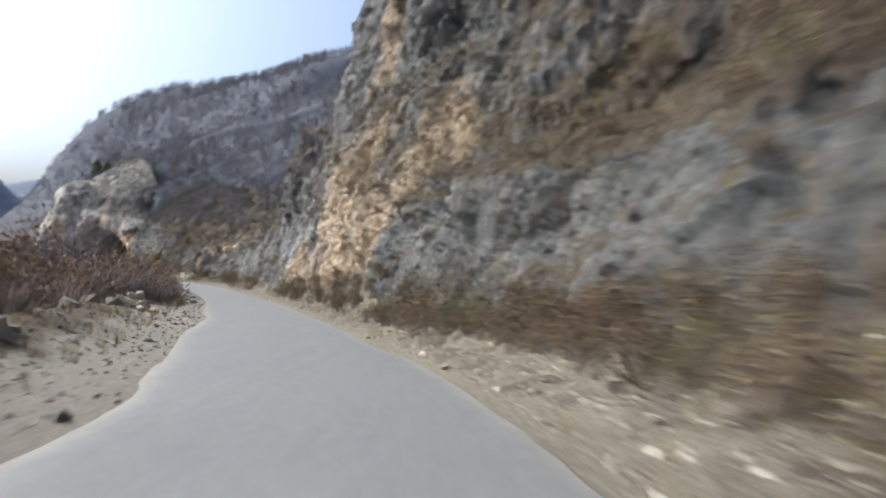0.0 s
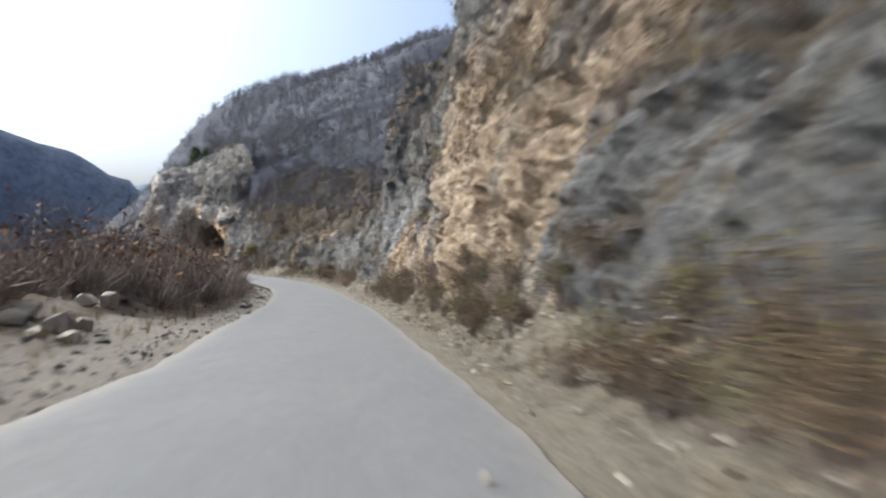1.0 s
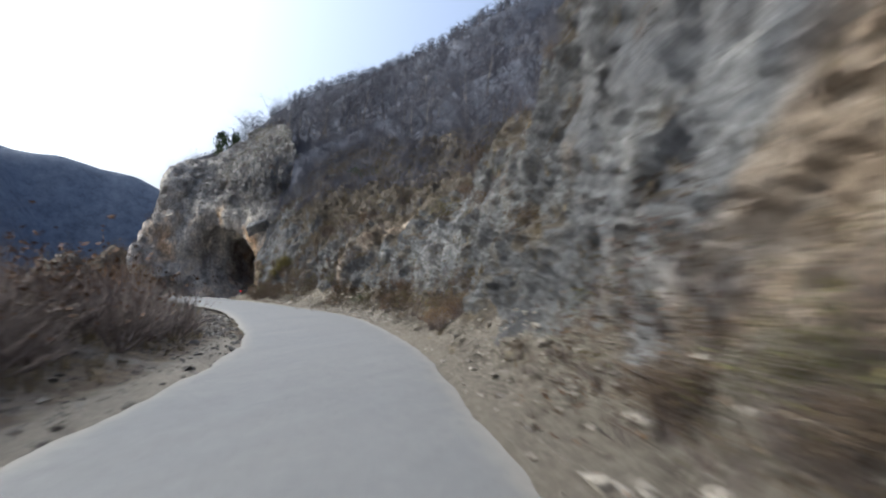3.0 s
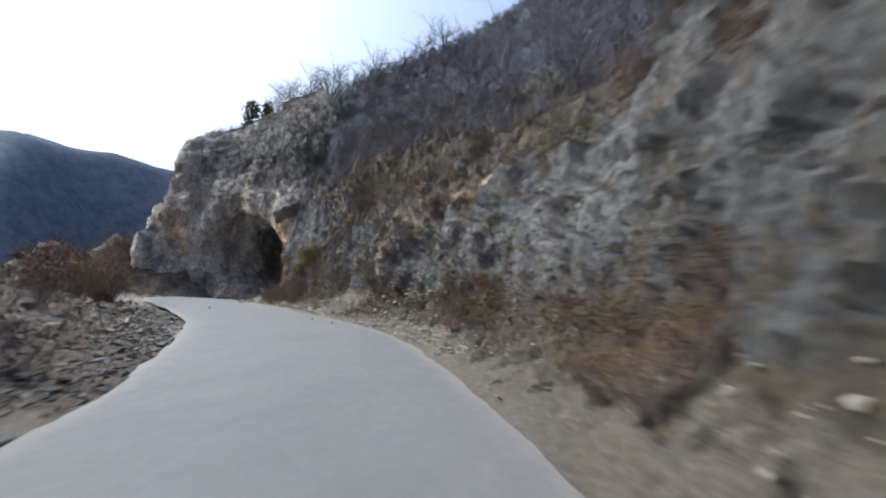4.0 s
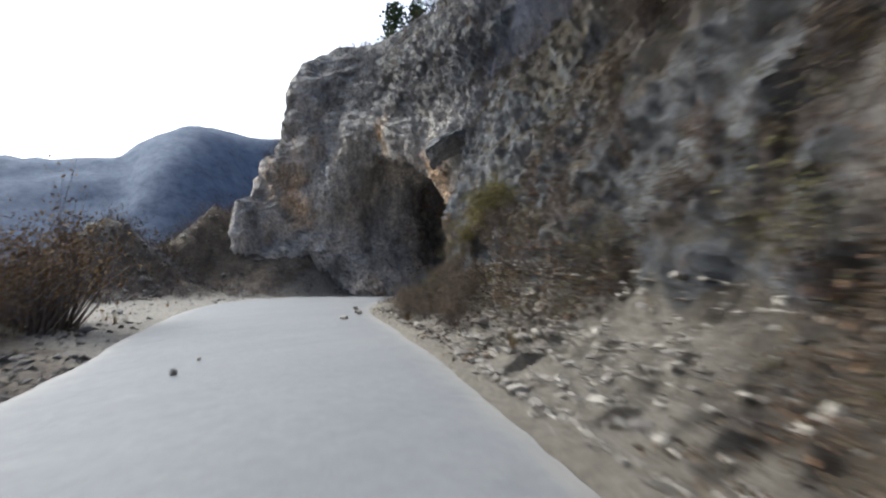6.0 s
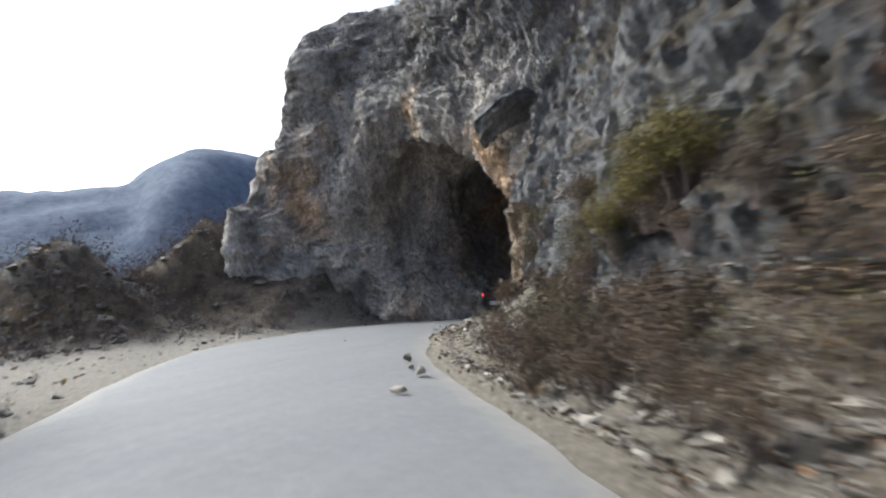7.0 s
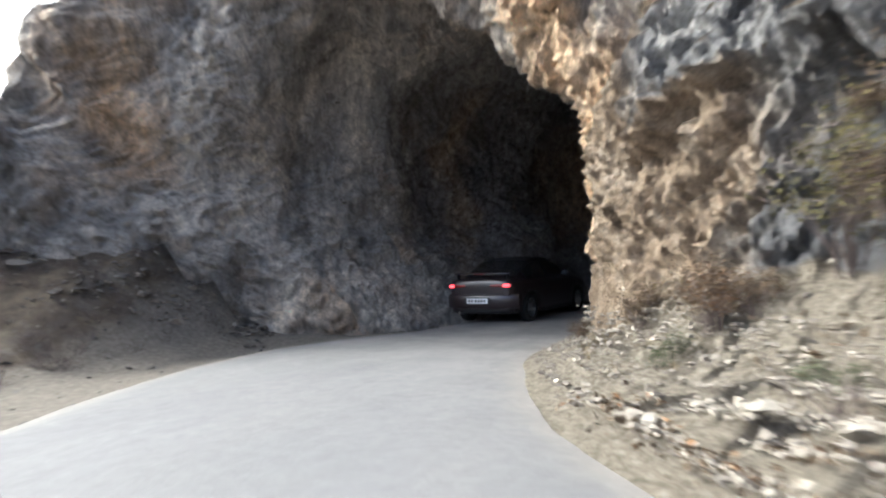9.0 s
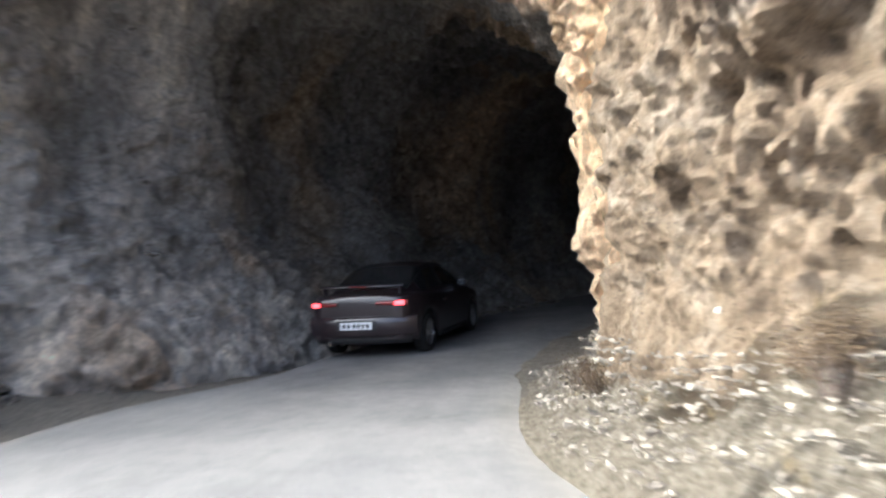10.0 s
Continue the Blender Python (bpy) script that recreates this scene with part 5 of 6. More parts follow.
# rubble bank beyond the left shoulder: big pale blocks, then broken stone
for k in range(70):
    y_ = rng.uniform(10, 30) if k < 26 else rng.uniform(57, 74)
    dist = rng.uniform(2.4, 4.6) if k < 26 else rng.uniform(1.2, 4.2)
    p = along_left(y_, dist)[0]
    size = rng.uniform(0.14, 0.5) if k < 26 else rng.uniform(0.1, 0.3)
    rock((p[0], p[1], float(height_at(*p)[0]) + size * 0.25), size, rng.uniform(0, 360), k % 9, "pale broken limestone block on the rubble bank", "rubble bank blocks")
for x_, y_, size in ((-9.6, 23.0, 0.26), (-10.3, 23.6, 0.38), (-10.9, 23.2, 0.33), (-11.5, 24.2, 0.4), (-10.5, 24.4, 0.3), (-12.2, 23.7, 0.34), (-10.0, 22.7, 0.2), (-11.9, 22.9, 0.24), (-11.1, 22.6, 0.18)):
    rock((x_, y_, float(height_at(x_, y_)[0]) + size * 0.3), size, x_ * 90, int(abs(x_ * 10)) % 9, "large pale limestone boulder dumped beyond the shoulder", "boulders by the shoulder")
for k in range(26):
    y_ = rng.uniform(76, 83.5)
    p = along_left(y_, rng.uniform(4.5, 9.0))[0]
    size = rng.uniform(0.12, 0.34)
    rock((p[0], p[1], float(height_at(*p)[0]) + size * 0.25), size, rng.uniform(0, 360), k % 9, "grey rubble block below the rock nose", "rubble below the nose")
pick = np.flatnonzero((height_v < 1.0) & (cliff_dist > 0.5) & (cliff_pts[:, 1] > 1) & ((cliff_pts[:, 1] < 57) | (cliff_pts[:, 1] > 70)))
for k in rng.choice(pick, 80, replace=False):
    size = rng.uniform(0.06, 0.15) * (0.6 if cliff_pts[k, 1] > 76 else 1.0)
    rock(cliff_pts[k] + np.array([0, 0, size * 0.2]), size, rng.uniform(0, 360), int(k) % 9, "pale limestone fragment fallen at the cliff foot", "stones at the cliff foot")
pick = np.flatnonzero((height_v < np.where(cliff_pts[:, 1] > 83, 0.6, 1.1)) & (cliff_dist > 0.15) & (cliff_pts[:, 1] > -4))
w_ = np.interp(cliff_pts[pick, 1], [50, 56, 64, 70, 76, 80], [1.0, 0.4, 0.5, 2.0, 2.5, 8.0])
edge_pick = np.flatnonzero((height_v < 0.6) & (cliff_dist > 0.12) & (cliff_dist < np.where(cliff_pts[:, 1] > 72, 1.5, 0.8)) & (cliff_pts[:, 1] > 62) & (cliff_pts[:, 1] < 84))
first_pick = np.flatnonzero((height_v < 0.8) & (cliff_dist > 0.2) & (cliff_dist < 2.2) & (cliff_pts[:, 1] > 2) & (cliff_pts[:, 1] < 16))
sel = np.concatenate([rng.choice(pick, 15000, p=w_ / w_.sum()), rng.choice(edge_pick, 6200), rng.choice(first_pick, 1800)])
size = np.exp(rng.normal(-3.15, 0.5, len(sel))) * np.where((cliff_pts[sel, 1] > 76) & (np.arange(len(sel)) < 15000), 0.5, np.where(np.arange(len(sel)) < 15000, 0.9, 0.72))
places = np.column_stack([cliff_pts[sel] + np.column_stack([rng.normal(0, 0.08, (len(sel), 2)), size * 0.2]), size, rng.uniform(0, 6.28, len(sel))])
tagged(scatter("scree", [stone_arrays(30 + s_, 0.55, 9) for s_ in range(6)], places, STONE, rng), "pale chips of limestone scree along the verge", "scree", kind="stuff")
ly = np.concatenate([rng.uniform(-2, 90, 5000), rng.uniform(56, 76, 4500)])
ld = np.abs(rng.normal(1.4, 1.5, len(ly))) + np.where((ly > 72) & (ly < 92), rng.uniform(0, 5, len(ly)), 0)
xy = along_left(ly, ld) + rng.normal(0, 0.25, (len(ly), 2))
size = np.exp(rng.normal(-3.2, 0.5, len(ly))) * np.where((ly > 56) & (ly < 76), 1.15, 1)
tagged(scatter("gravel", [stone_arrays(40 + s_, 0.55, 9) for s_ in range(6)], np.column_stack([xy, height_at(xy[:, 0], xy[:, 1]) + size * 0.15, size, rng.uniform(0, 6.28, len(ly))]), RUBBLE, rng), "broken stones and gravel on the road shoulder", "gravel", kind="stuff")

# ---- plants ----
def shrub(kind_no):
    """One of the bushes: stems and leaves under a root."""
    seed, h, w, stems, leaves, ls, leaf_mat = SHRUBS[kind_no]
    arrays = shrub_arrays(seed, h, w, stems, leaves, ls)
    root = new("shrub")
    part_mesh("branchwork", triangles("branchwork", *arrays[0], TWIG), root)
    if leaves:
        part_mesh("foliage", triangles("foliage", *arrays[1], leaf_mat), root)
    return tagged(root, SHRUB_LABELS[kind_no], "shrub")


SHRUBS = [(1, 0.9, 1.3, 30, 1500, 0.026, DRY_LEAF), (2, 1.1, 1.4, 28, 900, 0.028, OLIVE_LEAF), (3, 1.2, 1.5, 30, 1200, 0.028, RUST_LEAF), (4, 0.8, 1.0, 20, 800, 0.025, GREEN_LEAF), (5, 1.3, 1.6, 34, 80, 0.026, DRY_LEAF), (6, 0.7, 1.2, 30, 1200, 0.024, DRY_LEAF), (7, 1.4, 1.9, 54, 1700, 0.028, ORANGE_LEAF), (8, 1.2, 1.7, 40, 7000, 0.021, YELLOW_LEAF)]
SHRUB_LABELS = ["dry brown bush with withered leaves on stony ground", "yellowish olive bush rooted in the rock", "rust-orange autumn bush by the roadside", "small dark green bush at the cliff foot", "leafless grey-brown thorn bush on the slope", "low withered brown bush on a rock ledge", "broad yellow-orange autumn bush by the road", "dense yellow-green bush hanging from the rock"]
shrub_kinds = [shrub(k) for k in range(len(SHRUBS))]
for k, ob in enumerate(shrub_kinds):
    p = along_left(20 + 5 * k, 4.5 + 0.4 * k)[0]
    ob.matrix_basis = pose(p[0], p[1], float(height_at(*p)[0]), 0, 0, 50 * k)


def plant(kind_no, at, size, turn):
    ob = copy_thing(shrub_kinds[kind_no], pose(*at, 0, 0, turn))
    ob.scale = (size, size, size * rng.uniform(0.85, 1.15))
    return ob


# cliff foot and ledges
foot = np.flatnonzero((height_v > 0.35) & (height_v < 1.5) & (cliff_pts[:, 1] > 2) & (cliff_pts[:, 1] < 78) & (ledge_noise > -0.15))
for k in rng.choice(foot, 66, replace=False):
    y_ = cliff_pts[k, 1]
    if 50 < y_ < 64 or 34 < y_ <= 50 and k % 3 or 64 <= y_ < 75:
        continue
    kind_no = rng.choice(6, p=[.34, .14, .03, .08, .14, .16] / np.sum([.34, .14, .03, .08, .14, .16]))
    plant(int(kind_no), cliff_pts[k] - np.array([0, 0, 0.05]), rng.uniform(0.4, 0.9), rng.uniform(0, 360))
ledge = np.flatnonzero((height_v > 1.8) & (cn[:, 2] > 0.45) & (ledge_noise > 0.0) & (cliff_pts[:, 1] > 4) & (cliff_pts[:, 1] < 80))
for k in rng.choice(ledge, 44, replace=False):
    plant(int(rng.choice(6, p=[.28, .18, .08, .03, .18, .25])), cliff_pts[k] - np.array([0, 0, 0.08]), rng.uniform(0.45, 1.05), rng.uniform(0, 360))
# the yellow-green bush that hangs from the rock before the tunnel
for dx, dy, dz, s_ in ((0, 0, 0, 0.75), (-0.35, 0.2, -0.3, 0.6), (0.35, -0.5, 0.15, 0.85), (0.6, -0.7, 0.4, 0.9), (0.2, -0.3, 0.35, 0.75)):
    k = np.argmin(((cliff_pts - np.array([-33.9 + dx, 79.62 + dy, 1.4 + dz])) ** 2).sum(1))
    plant(7, cliff_pts[k] - np.array([0, 0, 0.3]), s_ * 0.9, 70 * dx)
# left side: thorn and rust bushes along the bank
for k in range(40):
    y_ = rng.uniform(4, 74)
    p = along_left(y_, rng.uniform(3.2, 6.5) if y_ < 30 else rng.uniform(2.2, 5.5) if y_ < 56 else rng.uniform(3.6, 7))[0]
    kind_no = int(rng.choice(6, p=[.3, .04, .22, .02, .36, .06]))
    plant(kind_no, (p[0], p[1], float(height_at(*p)[0]) - 0.05), rng.uniform(0.7, 1.6), rng.uniform(0, 360))
# low brown brush along the foot of the ochre cliff
low = np.flatnonzero((height_v > 0.25) & (height_v < 1.1) & (cliff_dist > 1.0) & (cliff_pts[:, 1] > 13) & (cliff_pts[:, 1] < 46))
for k in rng.choice(low, 34, replace=False):
    plant(int(rng.choice([0, 1, 4, 5], p=[.4, .15, .15, .3])), cliff_pts[k] - np.array([0, 0, 0.05]), rng.uniform(0.4, 0.8), rng.uniform(0, 360))
# soft brown bushes all over the bank before the tunnel
bank_i = np.flatnonzero((height_v > 0.7) & (height_v < np.where(cliff_pts[:, 1] > 77, 2.3, 4.5)) & (cliff_dist > 1.7) & (cliff_pts[:, 1] > 71.5) & (cliff_pts[:, 1] < 85.2) & (cn[:, 2] > 0.12) & (fbm(cliff_pts, 0.45, 3, 0.5, 404) > -0.15))
for k in rng.choice(bank_i, 44, replace=False):
    plant(int(rng.choice([0, 1, 2, 5], p=[.42, .16, .06, .36])), cliff_pts[k] - np.array([0, 0, 0.06]), rng.uniform(0.4, 0.8), rng.uniform(0, 360))
# single bushes along the cliff foot
BUSHES = ((-39.45, 85.4, -0.2, 0, 0.8), (-39.2, 85.2, 0.0, 5, 0.7), (-39.75, 85.3, -0.4, 3, 0.3), (-40.3, 86.4, -0.2, 0, 0.6), (-41.3, 88.7, -0.8, 0, 0.45), (-41.2, 88.3, -0.8, 5, 0.4), (5.0, 6.0, 4.6, 0, 1.7), (5.4, 7.6, 5.0, 5, 1.9), (5.0, 9.0, 4.4, 0, 1.8), (5.6, 10.2, 5.2, 1, 1.6), (5.2, 11.4, 5.4, 0, 1.9), (6.6, 8.6, 6.2, 5, 2.0), (6.8, 10.8, 6.6, 0, 2.1), (6.2, 6.8, 6.0, 0, 2.0), (4.4, 10.4, 3.9, 5, 1.4), (7.4, 12.6, 8.0, 0, 2.0), (7.6, 9.8, 8.2, 5, 2.1), (2.9, 9.6, 0.6, 0, 1.3), (3.2, 8.4, 0.7, 5, 1.4), (3.5, 7.2, 0.8, 0, 1.4), (2.5, 10.4, 0.5, 2, 1.1), (3.0, 6.0, 0.4, 0, 1.3), (-20.6, 64.4, -0.2, 2, 0.4), (-20.2, 64.0, -0.2, 5, 0.5), (-34.2, 79.0, -0.1, 0, 0.7), (-35.1, 80.4, 0.0, 0, 0.7), (-33.4, 78.2, 0.4, 0, 0.9), (-33.2, 77.6, -0.1, 2, 0.6), (-34.8, 81.1, 0.6, 0, 0.8), (-35.2, 81.6, 0.4, 5, 0.8), (6.5, 12.1, 6.3, 0, 1.9), (6.4, 14.0, 6.8, 5, 1.8), (5.5, 15.5, 6.8, 0, 1.7), (4.8, 16.5, 6.2, 5, 1.6), (4.3, 7.2, 3.8, 0, 1.4), (4.2, 8.5, 3.8, 1, 1.3), (5.9, 13.1, 6.5, 0, 1.6), (5.1, 16.0, 6.5, 1, 1.4), (4.6, 8.0, 4.6, 5, 1.6), (5.2, 9.5, 4.9, 0, 1.7), (4.9, 7.0, 4.8, 0, 1.6),
          (6.0, 10.6, 5.6, 5, 1.8), (-20.7, 65.8, 0.5, 0, 0.7), (-20.5, 65.4, 0.0, 5, 0.6), (-20.0, 64.8, 0.4, 0, 0.7), (-21.6, 66.5, 0.1, 5, 0.5), (-20.3, 65.2, 0.6, 2, 0.5), (-19.6, 64.0, 0.2, 5, 0.6),
          (-35.6, 81.5, 0.0, 0, 0.8), (-34.7, 80.8, 0.4, 5, 0.9), (-34.9, 80.9, 0.2, 0, 0.8), (-34.3, 79.9, 0.7, 1, 0.7), (-34.0, 79.3, 0.1, 0, 0.7), (-33.6, 78.4, -0.1, 5, 0.7), (-36.9, 82.6, 0.0, 0, 0.7), (-36.3, 82.1, 0.0, 5, 0.7), (-34.4, 80.3, 0.9, 0, 0.8), (-33.9, 79.9, 1.1, 5, 0.8),
          (1.6, 13.6, 0.1, 0, 1.1), (2.2, 12.2, 0.2, 5, 1.2), (1.1, 14.9, 0.1, 1, 0.9), (2.7, 10.9, 0.2, 0, 1.1), (-33.2, 77.9, 0.2, 0, 0.9), (-33.0, 78.6, 0.8, 5, 0.9), (-35.4, 80.6, 0.5, 1, 0.7), (-36.2, 81.4, 0.3, 0, 0.7), (0.37, 16.26, 0.16, 3, 0.75), (-23.44, 68.67, -0.32, 3, 0.7), (-22.8, 68.2, -0.3, 1, 0.7), (-39.8, 85.05, -0.46, 3, 0.28), (-40.16, 86.33, -0.31, 0, 0.62), (-39.43, 85.34, -0.2, 2, 0.7), (-38.05, 83.02, -0.33, 3, 0.24), (-38.85, 83.83, -0.41, 3, 0.3), (-37.49, 82.11, -0.33, 0, 0.5), (-35.19, 79.22, -0.27, 0, 0.6), (-34.59, 78.65, -0.4, 0, 0.6), (-34.09, 77.86, -0.41, 1, 0.5), (-33.81, 77.56, -0.48, 0, 0.55), (-15.93, 56.51, -0.56, 6, 0.95), (-16.5, 57.6, -0.4, 2, 0.8), (-17.38, 60.86, -0.24, 2, 0.7), (2.46, 8.42, 0.3, 0, 1.1), (2.78, 7.41, 0.27, 1, 1.0), (3.16, 6.66, 0.42, 1, 1.0), (0.02, 16.76, 0.11, 0, 1.0), (-5.72, 31.72, -0.13, 0, 0.8), (-5.49, 31.28, 0.05, 1, 0.8), (-38.71, 83.57, -0.39, 3, 0.3),
          (-33.6, 77.0, -0.3, 0, 0.8), (-33.35, 77.45, -0.1, 5, 0.8), (-33.9, 77.95, -0.3, 0, 0.7), (-34.5, 78.5, -0.3, 5, 0.7), (-33.15, 76.7, -0.2, 0, 0.8), (-32.9, 77.2, 0.2, 5, 0.9), (-32.6, 76.6, 0.0, 0, 0.8), (-32.3, 76.0, 0.0, 5, 0.7), (-31.9, 75.5, 0.0, 0, 0.7),
          (-8.6, 39.6, -0.4, 0, 0.7), (-8.3, 39.0, -0.3, 5, 0.8), (-8.15, 38.5, -0.35, 0, 0.8), (-8.0, 38.0, -0.4, 1, 0.7), (-7.7, 37.6, -0.3, 0, 0.8), (-7.95, 38.7, 0.0, 5, 0.7), (-19.75, 64.7, 0.2, 2, 0.7), (-19.5, 64.4, 0.3, 0, 0.8), (-19.9, 65.0, 0.5, 2, 0.6),
          (-35.7, 79.3, -0.3, 0, 0.75), (-35.5, 79.8, -0.3, 5, 0.75), (-35.2, 78.8, -0.3, 5, 0.75), (-35.9, 80.3, -0.3, 1, 0.7), (-35.6, 80.6, -0.2, 0, 0.8), (-34.9, 78.2, -0.3, 0, 0.75), (-35.3, 79.9, -0.1, 5, 0.8), (-34.7, 78.9, -0.1, 1, 0.8), (-34.4, 78.2, -0.2, 5, 0.8), (-36.4, 81.2, -0.3, 0, 0.6), (-35.0, 79.6, 0.1, 0, 0.9), (-34.1, 77.4, -0.3, 0, 0.7),
          (-20.9, 65.3, -0.3, 0, 0.7), (-20.6, 65.0, -0.2, 2, 0.7), (-20.4, 64.7, -0.1, 0, 0.7), (-21.3, 66.3, -0.2, 5, 0.7), (-21.6, 67.0, -0.2, 0, 0.7), (-21.1, 66.6, 0.4, 5, 0.8), (-20.9, 66.0, 0.3, 0, 0.8), (-22.0, 67.6, -0.2, 1, 0.6),
          (-16.3, 58.9, -0.4, 0, 0.8), (-15.7, 57.7, -0.4, 2, 0.8), (-15.9, 58.3, -0.2, 0, 0.9), (-15.3, 57.2, -0.3, 0, 0.8), (-16.0, 59.0, 0.2, 2, 0.8), (-15.0, 56.8, -0.2, 6, 0.8), (-16.7, 59.6, -0.3, 5, 0.7), (-15.4, 58.0, 0.4, 0, 0.9),
          (-2.3, 21.5, -0.1, 0, 0.8), (-1.8, 20.6, 0.0, 5, 0.9), (-1.5, 19.8, 0.0, 0, 0.9), (-1.2, 19.0, 0.0, 1, 0.9), (-0.9, 18.3, 0.0, 0, 0.9), (-2.0, 21.0, 0.4, 5, 0.9), (-1.1, 19.4, 0.5, 0, 1.0), (-0.6, 18.6, 0.4, 5, 0.9), (-0.4, 17.6, 0.2, 0, 0.9),
          (1.5, 12.0, 0.1, 0, 1.0), (1.9, 11.2, 0.1, 5, 1.1), (1.35, 12.8, 0.1, 5, 1.0), (1.1, 13.6, 0.1, 0, 0.9), (0.9, 14.6, 0.0, 5, 0.9), (2.4, 11.6, 0.3, 0, 1.2), (2.1, 10.4, 0.2, 0, 1.1), (2.0, 9.6, 0.2, 5, 1.1), (2.7, 9.9, 0.4, 0, 1.2), (2.2, 13.0, 0.4, 5, 1.2), (1.7, 14.2, 0.4, 0, 1.2), (2.9, 11.0, 0.6, 5, 1.2))
for x_, y_, z_, kind_no, wide in BUSHES:
    k = np.argmin(((cliff_pts - np.array([x_, y_, z_])) ** 2).sum(1))
    plant(kind_no, cliff_pts[k] - np.array([0, 0, 0.04]), wide / SHRUBS[kind_no][2], x_ * 55)
for x_, y_, s_ in ((-38.9, 72.2, 1.2), (-39.9, 73.0, 1.9), (-40.9, 72.3, 1.6), (-37.9, 71.0, 0.8), (-42.2, 73.9, 1.4), (-39.3, 71.2, 1.0)):
    plant(6, (x_, y_, float(height_at(x_, y_)[0]) - 0.05), s_ * 0.9, x_ * 40)

# thicket on the valley side and brush on the hillside
brush_wood = [far_bush(60 + s_, 58, 0.007) for s_ in range(5)]
slope_wood = [far_bush(70 + s_, 13) for s_ in range(5)]
brush_leaf = [shrub_arrays(60 + s_, 1.0, 1.1, 16, 30, 0.035)[1] for s_ in range(4)]
ty = np.concatenate([rng.uniform(-6, 66, 1400), rng.uniform(29, 58, 900)])
td = np.concatenate([rng.uniform(3.8, 20, 1400), rng.uniform(1.9, 9, 900)])
xy = along_left(ty, td) + rng.normal(0, 0.4, (len(ty), 2))
places = np.column_stack([xy, height_at(xy[:, 0], xy[:, 1]) - 0.1, rng.uniform(0.9, 1.6, len(ty)) * (1 + np.clip(td / 6, 0, 1.6) * np.interp(ty, [0, 15, 56, 64], [0.6, 1, 1, 0.4])), rng.uniform(0, 6.28, len(ty))])
tagged(scatter("thicket", brush_wood, places, THICKET_TWIG, rng), "tangled leafless brown thicket on the valley slope", "thicket", kind="stuff")
tagged(scatter("thicket_leaves", brush_leaf, places[::3], RUST_LEAF, rng), "reddish-brown leaves left in the thicket", "thicket", kind="stuff")
# brush at the cliff foot, on ledges and on the heaps below the nose
foot_ok = (height_v > 0.2) & (height_v < 1.5) & (cliff_pts[:, 1] > 2) & (cliff_pts[:, 1] < 87)
ledge_ok = (height_v > 2.4) & (cn[:, 2] > 0.3) & (cliff_pts[:, 1] < 85)
brush_noise = fbm(cliff_pts, 0.28, 3, 0.5, 403)
foot_c = np.flatnonzero(foot_ok & (brush_noise > -0.2))
foot_w = np.interp(cliff_pts[foot_c, 1], [0, 20, 28, 36, 50, 60, 66, 72, 75, 87], [2.6, 1.8, 0.9, 0.8, 0.7, 0.3, 0.3, 0.6, 1.7, 1.2])
foot_i = rng.choice(foot_c, 1500, p=foot_w / foot_w.sum())
ledge_i = rng.choice(np.flatnonzero(ledge_ok & (brush_noise > 0.0)), 1000)
band_i = rng.choice(np.flatnonzero((height_v > 4.4) & (height_v < 10) & (cliff_pts[:, 1] < 44) & (cliff_pts[:, 1] > -3) & (cn[:, 2] > 0.08) & (brush_noise > -0.45)), 2500)
verge_i = rng.choice(np.flatnonzero((height_v > 0.2) & (height_v < 2.0) & (cliff_dist > 1.1) & (cliff_pts[:, 1] < 66.5) & (cliff_pts[:, 1] > 57) & (cn[:, 2] > 0.1)), 260)
slope_c = np.flatnonzero((height_v > 0.6) & (height_v < 6.5) & (cliff_pts[:, 1] < 85.5) & (cliff_pts[:, 1] > 69) & (cn[:, 2] > 0.1) & (brush_noise > -0.3))
slope_w = np.interp(cliff_pts[slope_c, 1], [69, 71, 75.5, 77, 85], [1.0, 3.2, 3.2, 0.7, 0.7]) * np.where((height_v[slope_c] > 2.2) & (cliff_pts[slope_c, 1] > 77), 0.35, 1.0)
slope_i = rng.choice(slope_c, 950, p=slope_w / slope_w.sum())
upper_i = rng.choice(np.flatnonzero((height_v > np.where(cliff_pts[:, 1] > 76, 5.5, 3.8)) & (cliff_pts[:, 1] > 42) & (cliff_pts[:, 1] < 88) & (cn[:, 2] > 0.15)), 1700)
wide_i = np.concatenate([band_i, verge_i, foot_i[cliff_pts[foot_i, 1] < 48]])
sel = np.concatenate([foot_i, ledge_i, band_i, verge_i, slope_i, upper_i])
heap_xy = np.column_stack([rng.uniform(-62, -48.5, 700), rng.uniform(77, 92, 700)])
heap_d = nearest(heap_xy, foot_line)[1]
heap_xy = heap_xy[heap_d < -0.3]
heap_xy = heap_xy[np.abs(nearest(heap_xy, mid_line)[1]) > 6.8]
places = np.vstack([np.column_stack([cliff_pts[sel] - np.array([0, 0, 0.05]), np.exp(rng.normal(-1.3, 0.35, len(sel))) * np.where(np.isin(sel, wide_i), 1.65, 1.3)]), np.column_stack([heap_xy, height_at(heap_xy[:, 0], heap_xy[:, 1]) - 0.05, rng.uniform(0.4, 1.1, len(heap_xy))])])
pg = portal_pts.reshape(len(rings), len(arch), 3)
pn = np.cross(np.gradient(pg, axis=1), np.gradient(pg, axis=0)).reshape(-1, 3)
pn /= np.linalg.norm(pn, axis=1)[:, None] + 1e-9
top_i = np.flatnonzero((ring_no > tube_rings + 20) & (np.abs(pn[:, 2]) > 0.3) & (portal_pts[:, 2] > 5.5))
